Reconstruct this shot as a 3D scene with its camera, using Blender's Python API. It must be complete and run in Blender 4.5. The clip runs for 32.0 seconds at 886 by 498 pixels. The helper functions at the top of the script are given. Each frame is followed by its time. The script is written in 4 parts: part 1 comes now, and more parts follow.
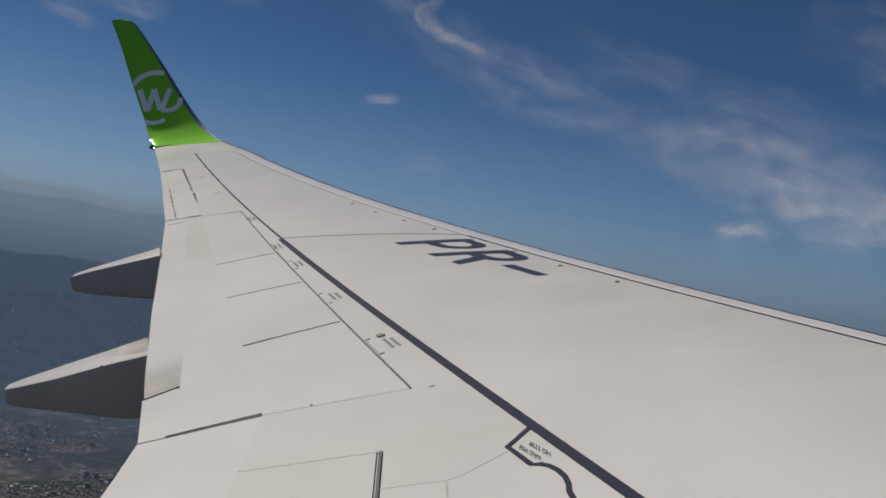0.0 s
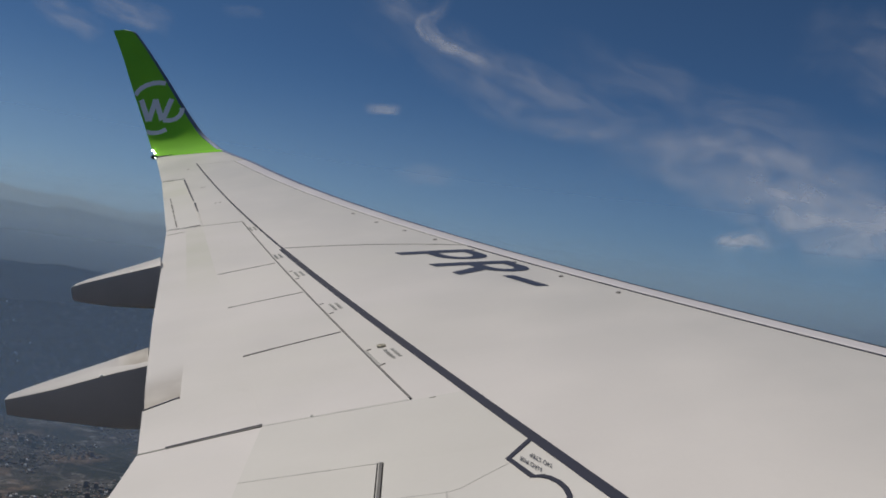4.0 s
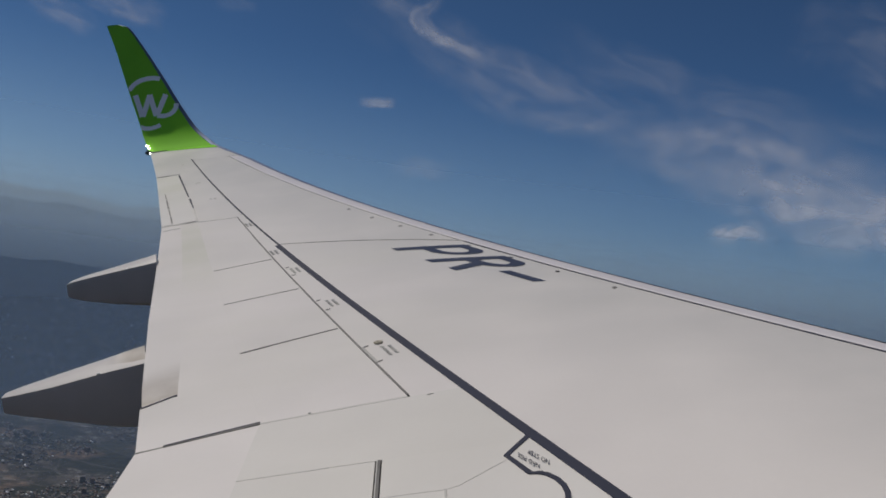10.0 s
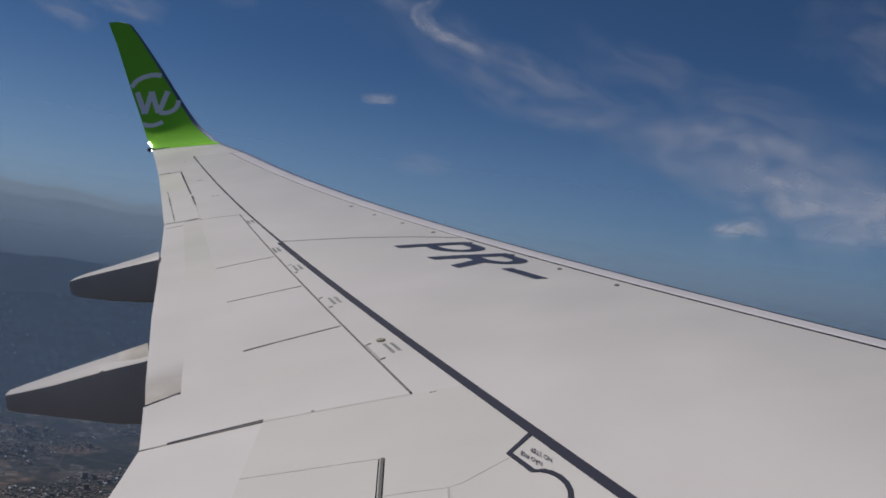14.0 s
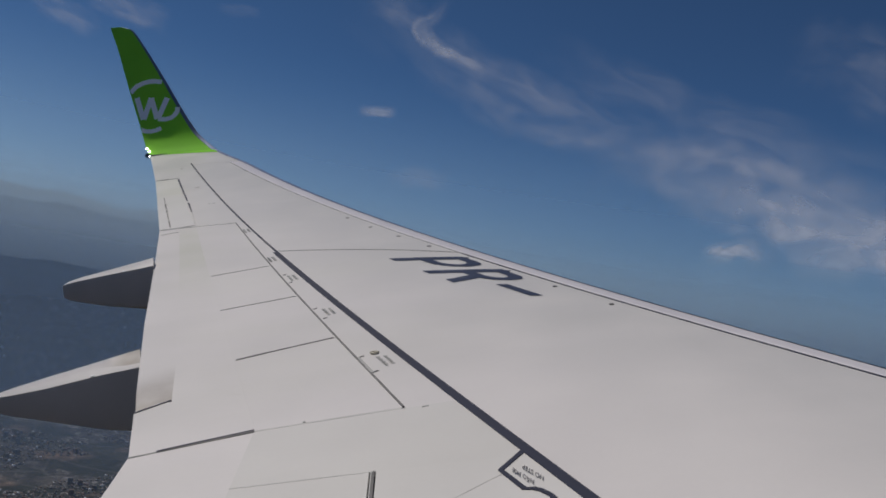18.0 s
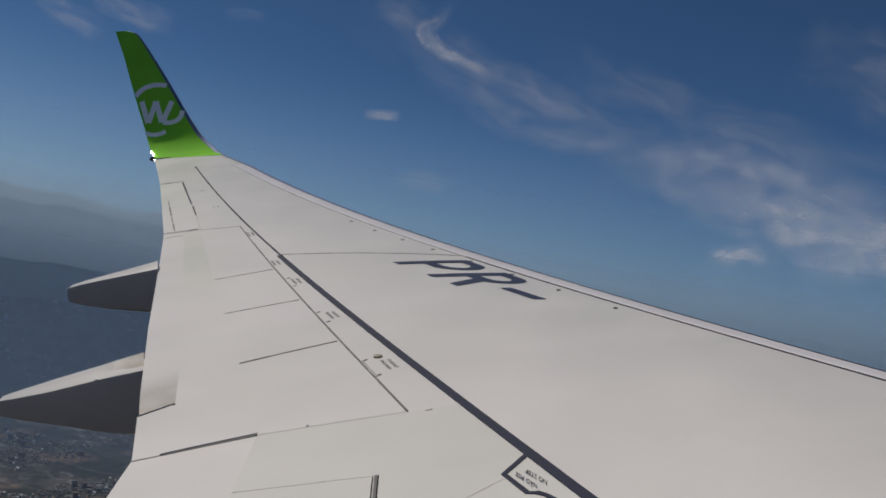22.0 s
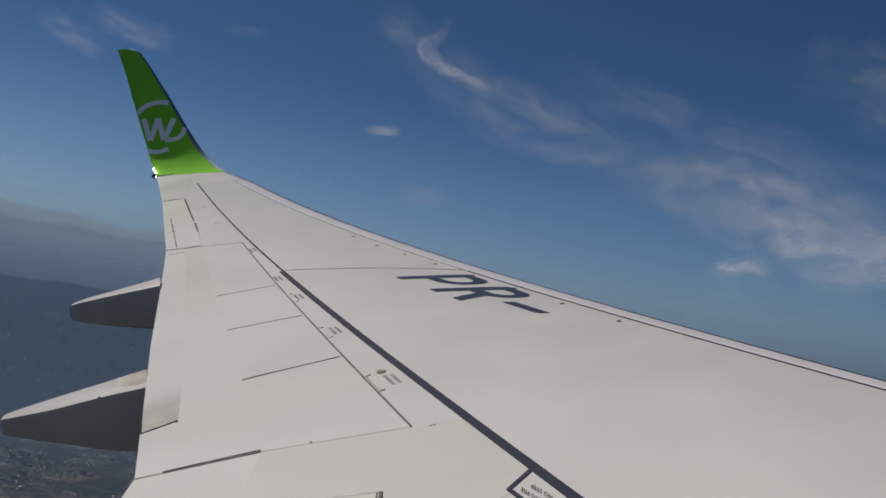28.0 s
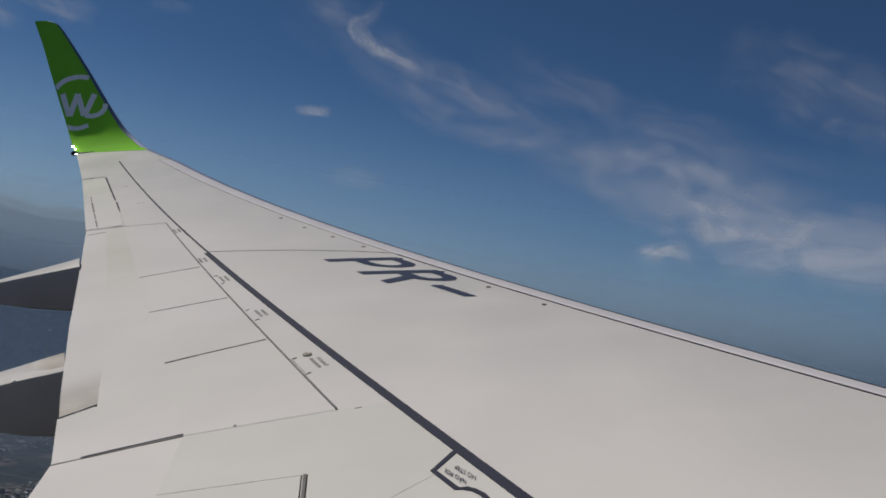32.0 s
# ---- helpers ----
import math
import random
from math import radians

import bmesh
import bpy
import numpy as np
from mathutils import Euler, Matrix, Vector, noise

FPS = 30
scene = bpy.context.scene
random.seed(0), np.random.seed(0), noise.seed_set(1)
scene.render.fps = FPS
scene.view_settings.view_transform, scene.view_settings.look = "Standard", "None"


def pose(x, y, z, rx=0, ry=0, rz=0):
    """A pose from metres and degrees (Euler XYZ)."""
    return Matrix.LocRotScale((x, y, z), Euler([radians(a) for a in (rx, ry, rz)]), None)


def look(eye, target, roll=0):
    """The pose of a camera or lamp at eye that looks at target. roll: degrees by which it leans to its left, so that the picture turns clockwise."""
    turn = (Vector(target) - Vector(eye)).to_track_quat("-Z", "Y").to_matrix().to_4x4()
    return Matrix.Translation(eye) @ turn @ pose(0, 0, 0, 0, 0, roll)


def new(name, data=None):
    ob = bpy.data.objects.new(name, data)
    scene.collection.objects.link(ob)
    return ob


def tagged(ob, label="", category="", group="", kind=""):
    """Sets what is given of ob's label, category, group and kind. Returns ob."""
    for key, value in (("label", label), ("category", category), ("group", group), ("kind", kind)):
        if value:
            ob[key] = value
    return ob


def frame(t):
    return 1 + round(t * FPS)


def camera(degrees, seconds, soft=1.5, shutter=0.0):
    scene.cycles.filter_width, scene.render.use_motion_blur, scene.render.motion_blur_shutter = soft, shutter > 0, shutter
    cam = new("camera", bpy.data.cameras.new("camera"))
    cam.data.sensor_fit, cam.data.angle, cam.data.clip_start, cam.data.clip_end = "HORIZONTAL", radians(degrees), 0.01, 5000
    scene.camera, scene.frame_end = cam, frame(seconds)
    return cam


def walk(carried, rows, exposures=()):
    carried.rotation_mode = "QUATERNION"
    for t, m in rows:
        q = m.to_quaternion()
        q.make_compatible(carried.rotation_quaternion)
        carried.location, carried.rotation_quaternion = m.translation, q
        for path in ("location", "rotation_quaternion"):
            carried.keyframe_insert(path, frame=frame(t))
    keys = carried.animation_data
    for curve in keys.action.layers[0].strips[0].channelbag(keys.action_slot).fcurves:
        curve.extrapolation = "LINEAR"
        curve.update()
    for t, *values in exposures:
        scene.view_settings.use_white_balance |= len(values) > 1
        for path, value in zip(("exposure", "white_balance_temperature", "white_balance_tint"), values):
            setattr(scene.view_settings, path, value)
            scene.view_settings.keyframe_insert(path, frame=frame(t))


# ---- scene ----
import itertools

# Everything on the aircraft is laid out in its own axes (x to the nose, y outboard along the
# port wing, z up) and then turned by the aircraft's attitude: nose up in the climb, port wing raised.
UP = Vector((0.2375, 0.1219, 0.9637))
ATT = UP.rotation_difference(Vector((0, 0, 1))).to_matrix().to_4x4()

# ---------------------------------------------------------------- camera
cam = camera(54.0, 32.0, soft=1.7)
PATH = [  # seconds, x, y, z, pitch, roll, yaw in the aircraft's axes
    (0.0, -5.598, 1.505, 1.825, -5.62, 5.76, -1.07),
    (0.5, -5.601, 1.519, 1.815, -5.53, 5.98, -1.08),
    (1.0, -5.598, 1.510, 1.824, -5.60, 5.94, -0.94),
    (1.5, -5.600, 1.505, 1.827, -5.46, 5.94, -0.61),
    (2.0, -5.597, 1.511, 1.819, -5.45, 5.50, -0.81),
    (2.5, -5.594, 1.507, 1.828, -5.46, 5.57, -1.07),
    (3.0, -5.599, 1.492, 1.834, -5.12, 5.30, -1.00),
    (3.5, -5.599, 1.505, 1.829, -4.91, 5.51, -0.96),
    (5.5, -5.597, 1.509, 1.831, -5.21, 5.93, -1.19),
    (6.0, -5.595, 1.514, 1.827, -5.18, 5.75, -1.12),
    (6.5, -5.594, 1.498, 1.841, -5.19, 5.74, -0.99),
    (7.0, -5.598, 1.514, 1.831, -4.56, 6.32, -1.21),
    (7.5, -5.597, 1.514, 1.830, -4.44, 6.30, -1.19),
    (8.0, -5.595, 1.502, 1.844, -4.81, 6.15, -1.26),
    (8.5, -5.600, 1.505, 1.844, -5.05, 6.07, -1.24),
    (9.0, -5.603, 1.502, 1.846, -5.06, 6.44, -1.35),
    (9.5, -5.599, 1.512, 1.844, -5.21, 6.20, -1.35),
    (10.0, -5.604, 1.507, 1.848, -5.43, 5.95, -1.35),
    (10.5, -5.600, 1.512, 1.848, -5.35, 6.56, -1.41),
    (11.0, -5.608, 1.507, 1.854, -5.25, 6.30, -1.31),
    (11.5, -5.611, 1.511, 1.853, -5.57, 5.57, -1.38),
    (12.0, -5.614, 1.500, 1.854, -5.51, 6.01, -1.20),
    (12.5, -5.607, 1.512, 1.851, -5.43, 6.24, -1.12),
    (13.0, -5.606, 1.507, 1.852, -5.53, 6.65, -1.50),
    (13.5, -5.606, 1.501, 1.858, -5.70, 6.42, -1.35),
    (15.5, -5.612, 1.500, 1.856, -5.25, 4.80, -1.24),
    (16.0, -5.610, 1.504, 1.862, -4.95, 4.65, -1.26),
    (16.5, -5.616, 1.516, 1.854, -4.72, 4.22, -1.42),
    (17.0, -5.615, 1.506, 1.859, -4.93, 4.12, -1.38),
    (17.5, -5.617, 1.510, 1.857, -5.01, 3.62, -1.36),
    (18.0, -5.621, 1.502, 1.860, -4.75, 4.34, -1.47),
    (18.5, -5.617, 1.493, 1.869, -4.55, 4.64, -1.38),
    (19.0, -5.615, 1.505, 1.862, -4.61, 4.64, -1.28),
    (19.5, -5.616, 1.512, 1.856, -4.72, 4.68, -1.23),
    (20.0, -5.616, 1.506, 1.864, -4.55, 5.21, -1.35),
    (20.5, -5.615, 1.502, 1.863, -4.36, 4.89, -1.35),
    (21.0, -5.614, 1.500, 1.862, -4.40, 4.77, -1.19),
    (21.5, -5.624, 1.509, 1.863, -4.77, 4.18, -1.08),
    (22.0, -5.617, 1.504, 1.861, -4.51, 4.31, -1.19),
    (22.5, -5.627, 1.502, 1.865, -4.55, 4.01, -1.37),
    (23.0, -5.618, 1.513, 1.863, -4.87, 4.14, -1.62),
    (23.5, -5.619, 1.506, 1.865, -4.74, 4.17, -1.38),
    (24.0, -5.621, 1.518, 1.858, -4.49, 4.55, -1.37),
    (24.5, -5.624, 1.495, 1.869, -4.48, 4.30, -1.48),
    (25.0, -5.622, 1.495, 1.871, -4.60, 4.47, -1.44),
    (25.5, -5.625, 1.506, 1.870, -4.29, 4.54, -1.21),
    (27.5, -5.622, 1.495, 1.871, -3.57, 5.08, -1.07),
    (28.0, -5.621, 1.512, 1.857, -3.52, 4.77, -1.09),
    (28.5, -5.623, 1.503, 1.861, -3.91, 4.24, -1.27),
    (29.0, -5.622, 1.496, 1.864, -4.00, 4.31, -1.47),
    (29.5, -5.620, 1.493, 1.865, -4.35, 3.57, -1.60),
    (30.0, -5.616, 1.498, 1.863, -4.52, 3.32, -2.56),
    (30.5, -5.614, 1.493, 1.867, -4.38, 3.75, -3.93),
    (31.0, -5.610, 1.484, 1.869, -4.48, 3.91, -5.06),
    (31.5, -5.611, 1.494, 1.869, -4.48, 4.08, -5.31),
    (32.0, -5.607, 1.498, 1.863, -5.03, 3.93, -5.67),
]
walk(cam, [(t, ATT @ pose(x, y, z, 90 + p, r, w)) for t, x, y, z, p, r, w in PATH],
     exposures=((0.0, 0.09, 6650, 10), (3.5, 0.09, 6650, 10), (9.0, 0.0, 6600, 11), (12.0, -0.06, 6380, 13), (19.0, -0.06, 6380, 13), (23.0, 0.0, 6600, 10), (32.0, 0.02, 6600, 10)))

# ---------------------------------------------------------------- light
SUN = (ATT.to_3x3() @ Vector((-0.30, 0.298, 0.905))).normalized()
world = bpy.data.worlds.new("world")
scene.world = world
world.use_nodes = True
wn, wl = world.node_tree.nodes, world.node_tree.links
wn.clear()
sky = wn.new("ShaderNodeTexSky")
sky.sky_type, sky.sun_disc = "NISHITA", False
sky.sun_elevation = math.asin(SUN.z)
sky.sun_rotation = math.atan2(SUN.x, SUN.y)
sky.altitude, sky.air_density, sky.dust_density, sky.ozone_density = 5000, 0.9, 0.4, 3.5
back = wn.new("ShaderNodeBackground")
back.inputs["Strength"].default_value = 0.049
out = wn.new("ShaderNodeOutputWorld")
clear = wn.new("ShaderNodeVectorMath")
clear.operation = "MULTIPLY"
clear.inputs[1].default_value = (0.715, 0.985, 1.11)
wl.new(sky.outputs[0], clear.inputs[0])
wl.new(clear.outputs[0], back.inputs[0])
wl.new(back.outputs[0], out.inputs[0])
sun = new("sun", bpy.data.lights.new("sun", "SUN"))
sun.data.energy, sun.data.angle, sun.data.color = 2.5, radians(0.53), (1.0, 0.94, 0.85)
sun.matrix_world = look(SUN * 50, (0, 0, 0))


# ---------------------------------------------------------------- materials
def material(name, colour, rough=0.5, metal=0.0, spread=0.06, scale=1.5, bump=0.0, fine=60.0, per_piece=0.0, tint=None, shine=0.5):
    """A surface with broad blotches, fine grain and, if asked, a tint of dirt and a difference from piece to piece."""
    m = bpy.data.materials.new(name)
    m.use_nodes = True
    n, l = m.node_tree.nodes, m.node_tree.links
    b = n["Principled BSDF"]
    b.inputs["Metallic"].default_value = metal
    b.inputs["Specular IOR Level"].default_value = shine
    co = n.new("ShaderNodeTexCoord")
    broad = n.new("ShaderNodeTexNoise")
    broad.inputs["Scale"].default_value, broad.inputs["Detail"].default_value = scale, 6
    grain = n.new("ShaderNodeTexNoise")
    grain.inputs["Scale"].default_value, grain.inputs["Detail"].default_value = fine, 4
    l.new(co.outputs["Object"], broad.inputs["Vector"])
    l.new(co.outputs["Object"], grain.inputs["Vector"])
    ramp = n.new("ShaderNodeMapRange")
    ramp.inputs["To Min"].default_value, ramp.inputs["To Max"].default_value = 1 - spread, 1 + spread
    ramp.inputs["From Min"].default_value, ramp.inputs["From Max"].default_value = 0.3, 0.7
    l.new(broad.outputs[0], ramp.inputs["Value"])
    speck = n.new("ShaderNodeMapRange")
    speck.inputs["To Min"].default_value, speck.inputs["To Max"].default_value = 1 - spread * 0.5, 1 + spread * 0.5
    l.new(grain.outputs[0], speck.inputs["Value"])
    both = n.new("ShaderNodeMath")
    both.operation = "MULTIPLY"
    l.new(ramp.outputs[0], both.inputs[0])
    l.new(speck.outputs[0], both.inputs[1])
    last = both.outputs[0]
    if per_piece:
        info = n.new("ShaderNodeObjectInfo")
        pr = n.new("ShaderNodeMapRange")
        pr.inputs["To Min"].default_value, pr.inputs["To Max"].default_value = 1 - per_piece, 1 + per_piece
        l.new(info.outputs["Random"], pr.inputs["Value"])
        mul = n.new("ShaderNodeMath")
        mul.operation = "MULTIPLY"
        l.new(last, mul.inputs[0])
        l.new(pr.outputs[0], mul.inputs[1])
        last = mul.outputs[0]
    mix = n.new("ShaderNodeVectorMath")
    mix.operation = "SCALE"
    l.new(last, mix.inputs["Scale"])
    mix.inputs[0].default_value = colour
    if tint:
        dirt = n.new("ShaderNodeTexNoise")
        dirt.inputs["Scale"].default_value, dirt.inputs["Detail"].default_value = tint[1], 5
        stretch = n.new("ShaderNodeMapping")
        stretch.inputs["Scale"].default_value = (0.25, 1.0, 1.0)
        l.new(co.outputs["Object"], stretch.inputs["Vector"])
        l.new(stretch.outputs[0], dirt.inputs["Vector"])
        dr = n.new("ShaderNodeMapRange")
        dr.inputs["From Min"].default_value, dr.inputs["From Max"].default_value = 0.45, 0.75
        dr.inputs["To Max"].default_value = tint[2]
        l.new(dirt.outputs[0], dr.inputs["Value"])
        mc = n.new("ShaderNodeMix")
        mc.data_type = "RGBA"
        mc.inputs["A"].default_value = (*colour, 1)
        mc.inputs["B"].default_value = (*tint[0], 1)
        l.new(dr.outputs[0], mc.inputs["Factor"])
        l.new(mc.outputs["Result"], mix.inputs[0])
    l.new(mix.outputs[0], b.inputs["Base Color"])
    rr = n.new("ShaderNodeMapRange")
    rr.inputs["To Min"].default_value, rr.inputs["To Max"].default_value = max(rough - 0.06, 0.03), min(rough + 0.08, 1)
    l.new(broad.outputs[0], rr.inputs["Value"])
    l.new(rr.outputs[0], b.inputs["Roughness"])
    if bump:
        bp = n.new("ShaderNodeBump")
        bp.inputs["Strength"].default_value, bp.inputs["Distance"].default_value = bump, 0.004
        l.new(broad.outputs[0], bp.inputs["Height"])
        l.new(bp.outputs[0], b.inputs["Normal"])
    return m


def veil(name, colour, alpha, kind, band=(0, 1), scale=3.0):
    """A thin sheet for vapour: matt on both sides, let through as alpha says. kind 'haze': an even tint that imitates
    haze, thinning with height from band[0] to band[1] metres and close to the land; kind 'cloud': torn wisps that fade
    to the sheet's rim."""
    m = bpy.data.materials.new(name)
    m.use_nodes = True
    n, l = m.node_tree.nodes, m.node_tree.links
    n.clear()
    o = n.new("ShaderNodeOutputMaterial")
    d, tl, tr = n.new("ShaderNodeBsdfDiffuse"), n.new("ShaderNodeBsdfTranslucent"), n.new("ShaderNodeBsdfTransparent")
    d.inputs[0].default_value = tl.inputs[0].default_value = (*colour, 1)
    half, mix = n.new("ShaderNodeMixShader"), n.new("ShaderNodeMixShader")
    l.new(d.outputs[0], half.inputs[1])
    l.new(tl.outputs[0], half.inputs[2])
    l.new(tr.outputs[0], mix.inputs[1])
    l.new(half.outputs[0], mix.inputs[2])
    l.new(mix.outputs[0], o.inputs[0])
    co = n.new("ShaderNodeTexCoord")
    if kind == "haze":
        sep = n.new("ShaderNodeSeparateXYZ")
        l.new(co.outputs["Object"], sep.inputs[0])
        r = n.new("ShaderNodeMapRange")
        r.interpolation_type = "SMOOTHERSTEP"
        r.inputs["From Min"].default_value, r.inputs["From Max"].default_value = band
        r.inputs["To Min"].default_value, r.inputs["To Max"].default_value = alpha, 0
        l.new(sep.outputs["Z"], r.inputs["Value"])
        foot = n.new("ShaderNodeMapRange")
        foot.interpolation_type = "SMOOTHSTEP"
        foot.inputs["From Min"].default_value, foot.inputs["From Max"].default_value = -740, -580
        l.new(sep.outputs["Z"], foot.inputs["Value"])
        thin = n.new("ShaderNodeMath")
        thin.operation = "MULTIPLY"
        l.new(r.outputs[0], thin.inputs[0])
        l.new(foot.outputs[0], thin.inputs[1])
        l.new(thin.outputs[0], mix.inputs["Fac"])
    else:
        sep = n.new("ShaderNodeSeparateXYZ")
        rim = n.new("ShaderNodeUVMap")
        rim.uv_map = "sheet"
        grain = n.new("ShaderNodeUVMap")
        grain.uv_map = "grain"
        # the rim is pushed in and out by a slow swirl
        swirl = n.new("ShaderNodeTexNoise")
        swirl.inputs["Scale"].default_value, swirl.inputs["Detail"].default_value = scale * 0.9, 2.5
        l.new(grain.outputs[0], swirl.inputs["Vector"])
        push = n.new("ShaderNodeVectorMath")
        push.operation = "MULTIPLY_ADD"
        push.inputs[1].default_value, push.inputs[2].default_value = (0.3, 0.85, 0), (-0.15, -0.425, 0)
        l.new(swirl.outputs["Color"], push.inputs[0])
        moved = n.new("ShaderNodeVectorMath")
        moved.operation = "ADD"
        l.new(rim.outputs[0], moved.inputs[0])
        l.new(push.outputs[0], moved.inputs[1])
        l.new(moved.outputs[0], sep.inputs[0])
        edge = n.new("ShaderNodeSeparateXYZ")
        l.new(rim.outputs[0], edge.inputs[0])
        fade = []
        for k, source in (("X", sep), ("Y", sep), ("X", edge), ("Y", edge)):
            c = n.new("ShaderNodeMath")       # 1 - |2v - 1|, eased
            c.operation = "MULTIPLY_ADD"
            c.inputs[1].default_value, c.inputs[2].default_value = 2, -1
            l.new(source.outputs[k], c.inputs[0])
            a = n.new("ShaderNodeMath")
            a.operation = "ABSOLUTE"
            l.new(c.outputs[0], a.inputs[0])
            i = n.new("ShaderNodeMapRange")
            i.interpolation_type = "SMOOTHSTEP"
            i.inputs["From Min"].default_value, i.inputs["From Max"].default_value = 1.0, 0.15 if source is sep else 0.7
            l.new(a.outputs[0], i.inputs["Value"])
            fade.append(i)
        for extra in fade[2:]:
            both = n.new("ShaderNodeMath")
            both.operation = "MULTIPLY"
            l.new(fade[0].outputs[0], both.inputs[0])
            l.new(extra.outputs[0], both.inputs[1])
            fade[0] = both
        f = n.new("ShaderNodeMath")
        f.operation = "MULTIPLY"
        l.new(fade[0].outputs[0], f.inputs[0])
        l.new(fade[1].outputs[0], f.inputs[1])
        nz = n.new("ShaderNodeTexNoise")
        nz.inputs["Scale"].default_value, nz.inputs["Detail"].default_value = scale, 5
        nz.inputs["Roughness"].default_value = 0.46
        nz.inputs["Distortion"].default_value = 0.9
        squash = n.new("ShaderNodeMapping")
        squash.inputs["Scale"].default_value = (0.8, 2.6, 1)
        squash.inputs["Rotation"].default_value = (0, 0, 0.12)
        l.new(grain.outputs[0], squash.inputs["Vector"])
        l.new(squash.outputs[0], nz.inputs["Vector"])
        r = n.new("ShaderNodeMapRange")
        r.interpolation_type = "SMOOTHSTEP"
        r.inputs["From Min"].default_value, r.inputs["From Max"].default_value = 0.25, 0.8
        r.inputs["To Min"].default_value = 0.2
        l.new(nz.outputs[0], r.inputs["Value"])
        g = n.new("ShaderNodeMath")
        g.operation = "MULTIPLY"
        l.new(f.outputs[0], g.inputs[0])
        l.new(r.outputs[0], g.inputs[1])
        k = n.new("ShaderNodeMath")
        k.operation = "MULTIPLY"
        k.use_clamp = True
        k.inputs[1].default_value = alpha
        l.new(g.outputs[0], k.inputs[0])
        l.new(k.outputs[0], mix.inputs["Fac"])
    return m


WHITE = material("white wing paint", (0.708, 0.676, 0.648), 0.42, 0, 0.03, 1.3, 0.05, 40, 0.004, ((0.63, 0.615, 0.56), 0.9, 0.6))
FLAP = material("white flap paint", (0.710, 0.678, 0.650), 0.42, 0, 0.03, 1.3, 0.05, 40, 0.004, ((0.63, 0.612, 0.56), 0.9, 0.6))
AFT_FLAP = material("white aft flap paint", (0.710, 0.678, 0.650), 0.42, 0, 0.03, 1.3, 0.05, 40, 0.004, ((0.63, 0.612, 0.56), 0.9, 0.6))
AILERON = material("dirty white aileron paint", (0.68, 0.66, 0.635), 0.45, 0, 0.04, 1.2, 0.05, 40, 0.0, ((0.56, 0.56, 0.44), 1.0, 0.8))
BEIGE = material("aged white paint", (0.675, 0.655, 0.62), 0.45, 0, 0.03, 1.4, 0.05, 40, 0.01, ((0.61, 0.595, 0.54), 1.1, 0.5))
SLAT = material("slat paint", (0.64, 0.615, 0.63), 0.35, 0, 0.03, 1.2, 0.03, 40, 0.015)
PRIMER = material("dark primer", (0.05, 0.05, 0.055), 0.7, 0, 0.1, 3)
NAVY = material("navy sealant", (0.018, 0.022, 0.045), 0.75, 0, 0.12, 5, 0.1, 80)
SEAM = material("grey sealant", (0.16, 0.155, 0.15), 0.7, 0, 0.2, 6)
MID = material("weathered grey sealant", (0.31, 0.30, 0.29), 0.7, 0, 0.2, 6)
FAINT = material("worn sealant", (0.52, 0.51, 0.48), 0.7, 0, 0.1, 6)
PALE = material("faded sealant", (0.585, 0.57, 0.54), 0.6, 0, 0.08, 6)
LETTER = material("navy lettering", (0.03, 0.04, 0.075), 0.45, 0, 0.1, 4)
# one fairing paint in two tones: darker for shaded sides, paler for lit tops
SHADED_GREY = material("shaded side grey fairing paint", (0.42, 0.405, 0.405), 0.45, 0, 0.06, 2.5, 0.1, 50)
LIT_GREY = material("lit top grey fairing paint", (0.54, 0.52, 0.50), 0.45, 0, 0.06, 2.5, 0.1, 50)
# the scoop's ridge side, darkened further below to stand in for shade
SCOOP_SHADE_GREY = material("grey fairing paint with painted scoop shade", (0.52, 0.50, 0.48), 0.45, 0, 0.07, 2.5, 0.1, 50)
GREEN = material("lime green paint", (0.225, 0.59, 0.05), 0.6, 0, 0.05, 1.5, shine=0.03)
EMBLEM = material("pale emblem paint", (0.9, 0.92, 0.92), 0.35, 0, 0.02, 4)
CHROME = material("bright steel", (0.9, 0.9, 0.88), 0.4, 0.0)
MARK = material("worn grey stencil paint", (0.42, 0.415, 0.39), 0.6, 0, 0.15, 9)
METAL = material("dull bare metal", (0.13, 0.165, 0.26), 0.6, 0.5, 0.05, 4)
BLACK = material("black rubber", (0.02, 0.02, 0.022), 0.6, 0, 0.1, 8)
BRASS = material("brass fitting", (0.48, 0.44, 0.34), 0.45, 0.1, 0.1, 8)
SKIN = material("white fuselage paint", (0.75, 0.74, 0.73), 0.35, 0, 0.03, 1.0)


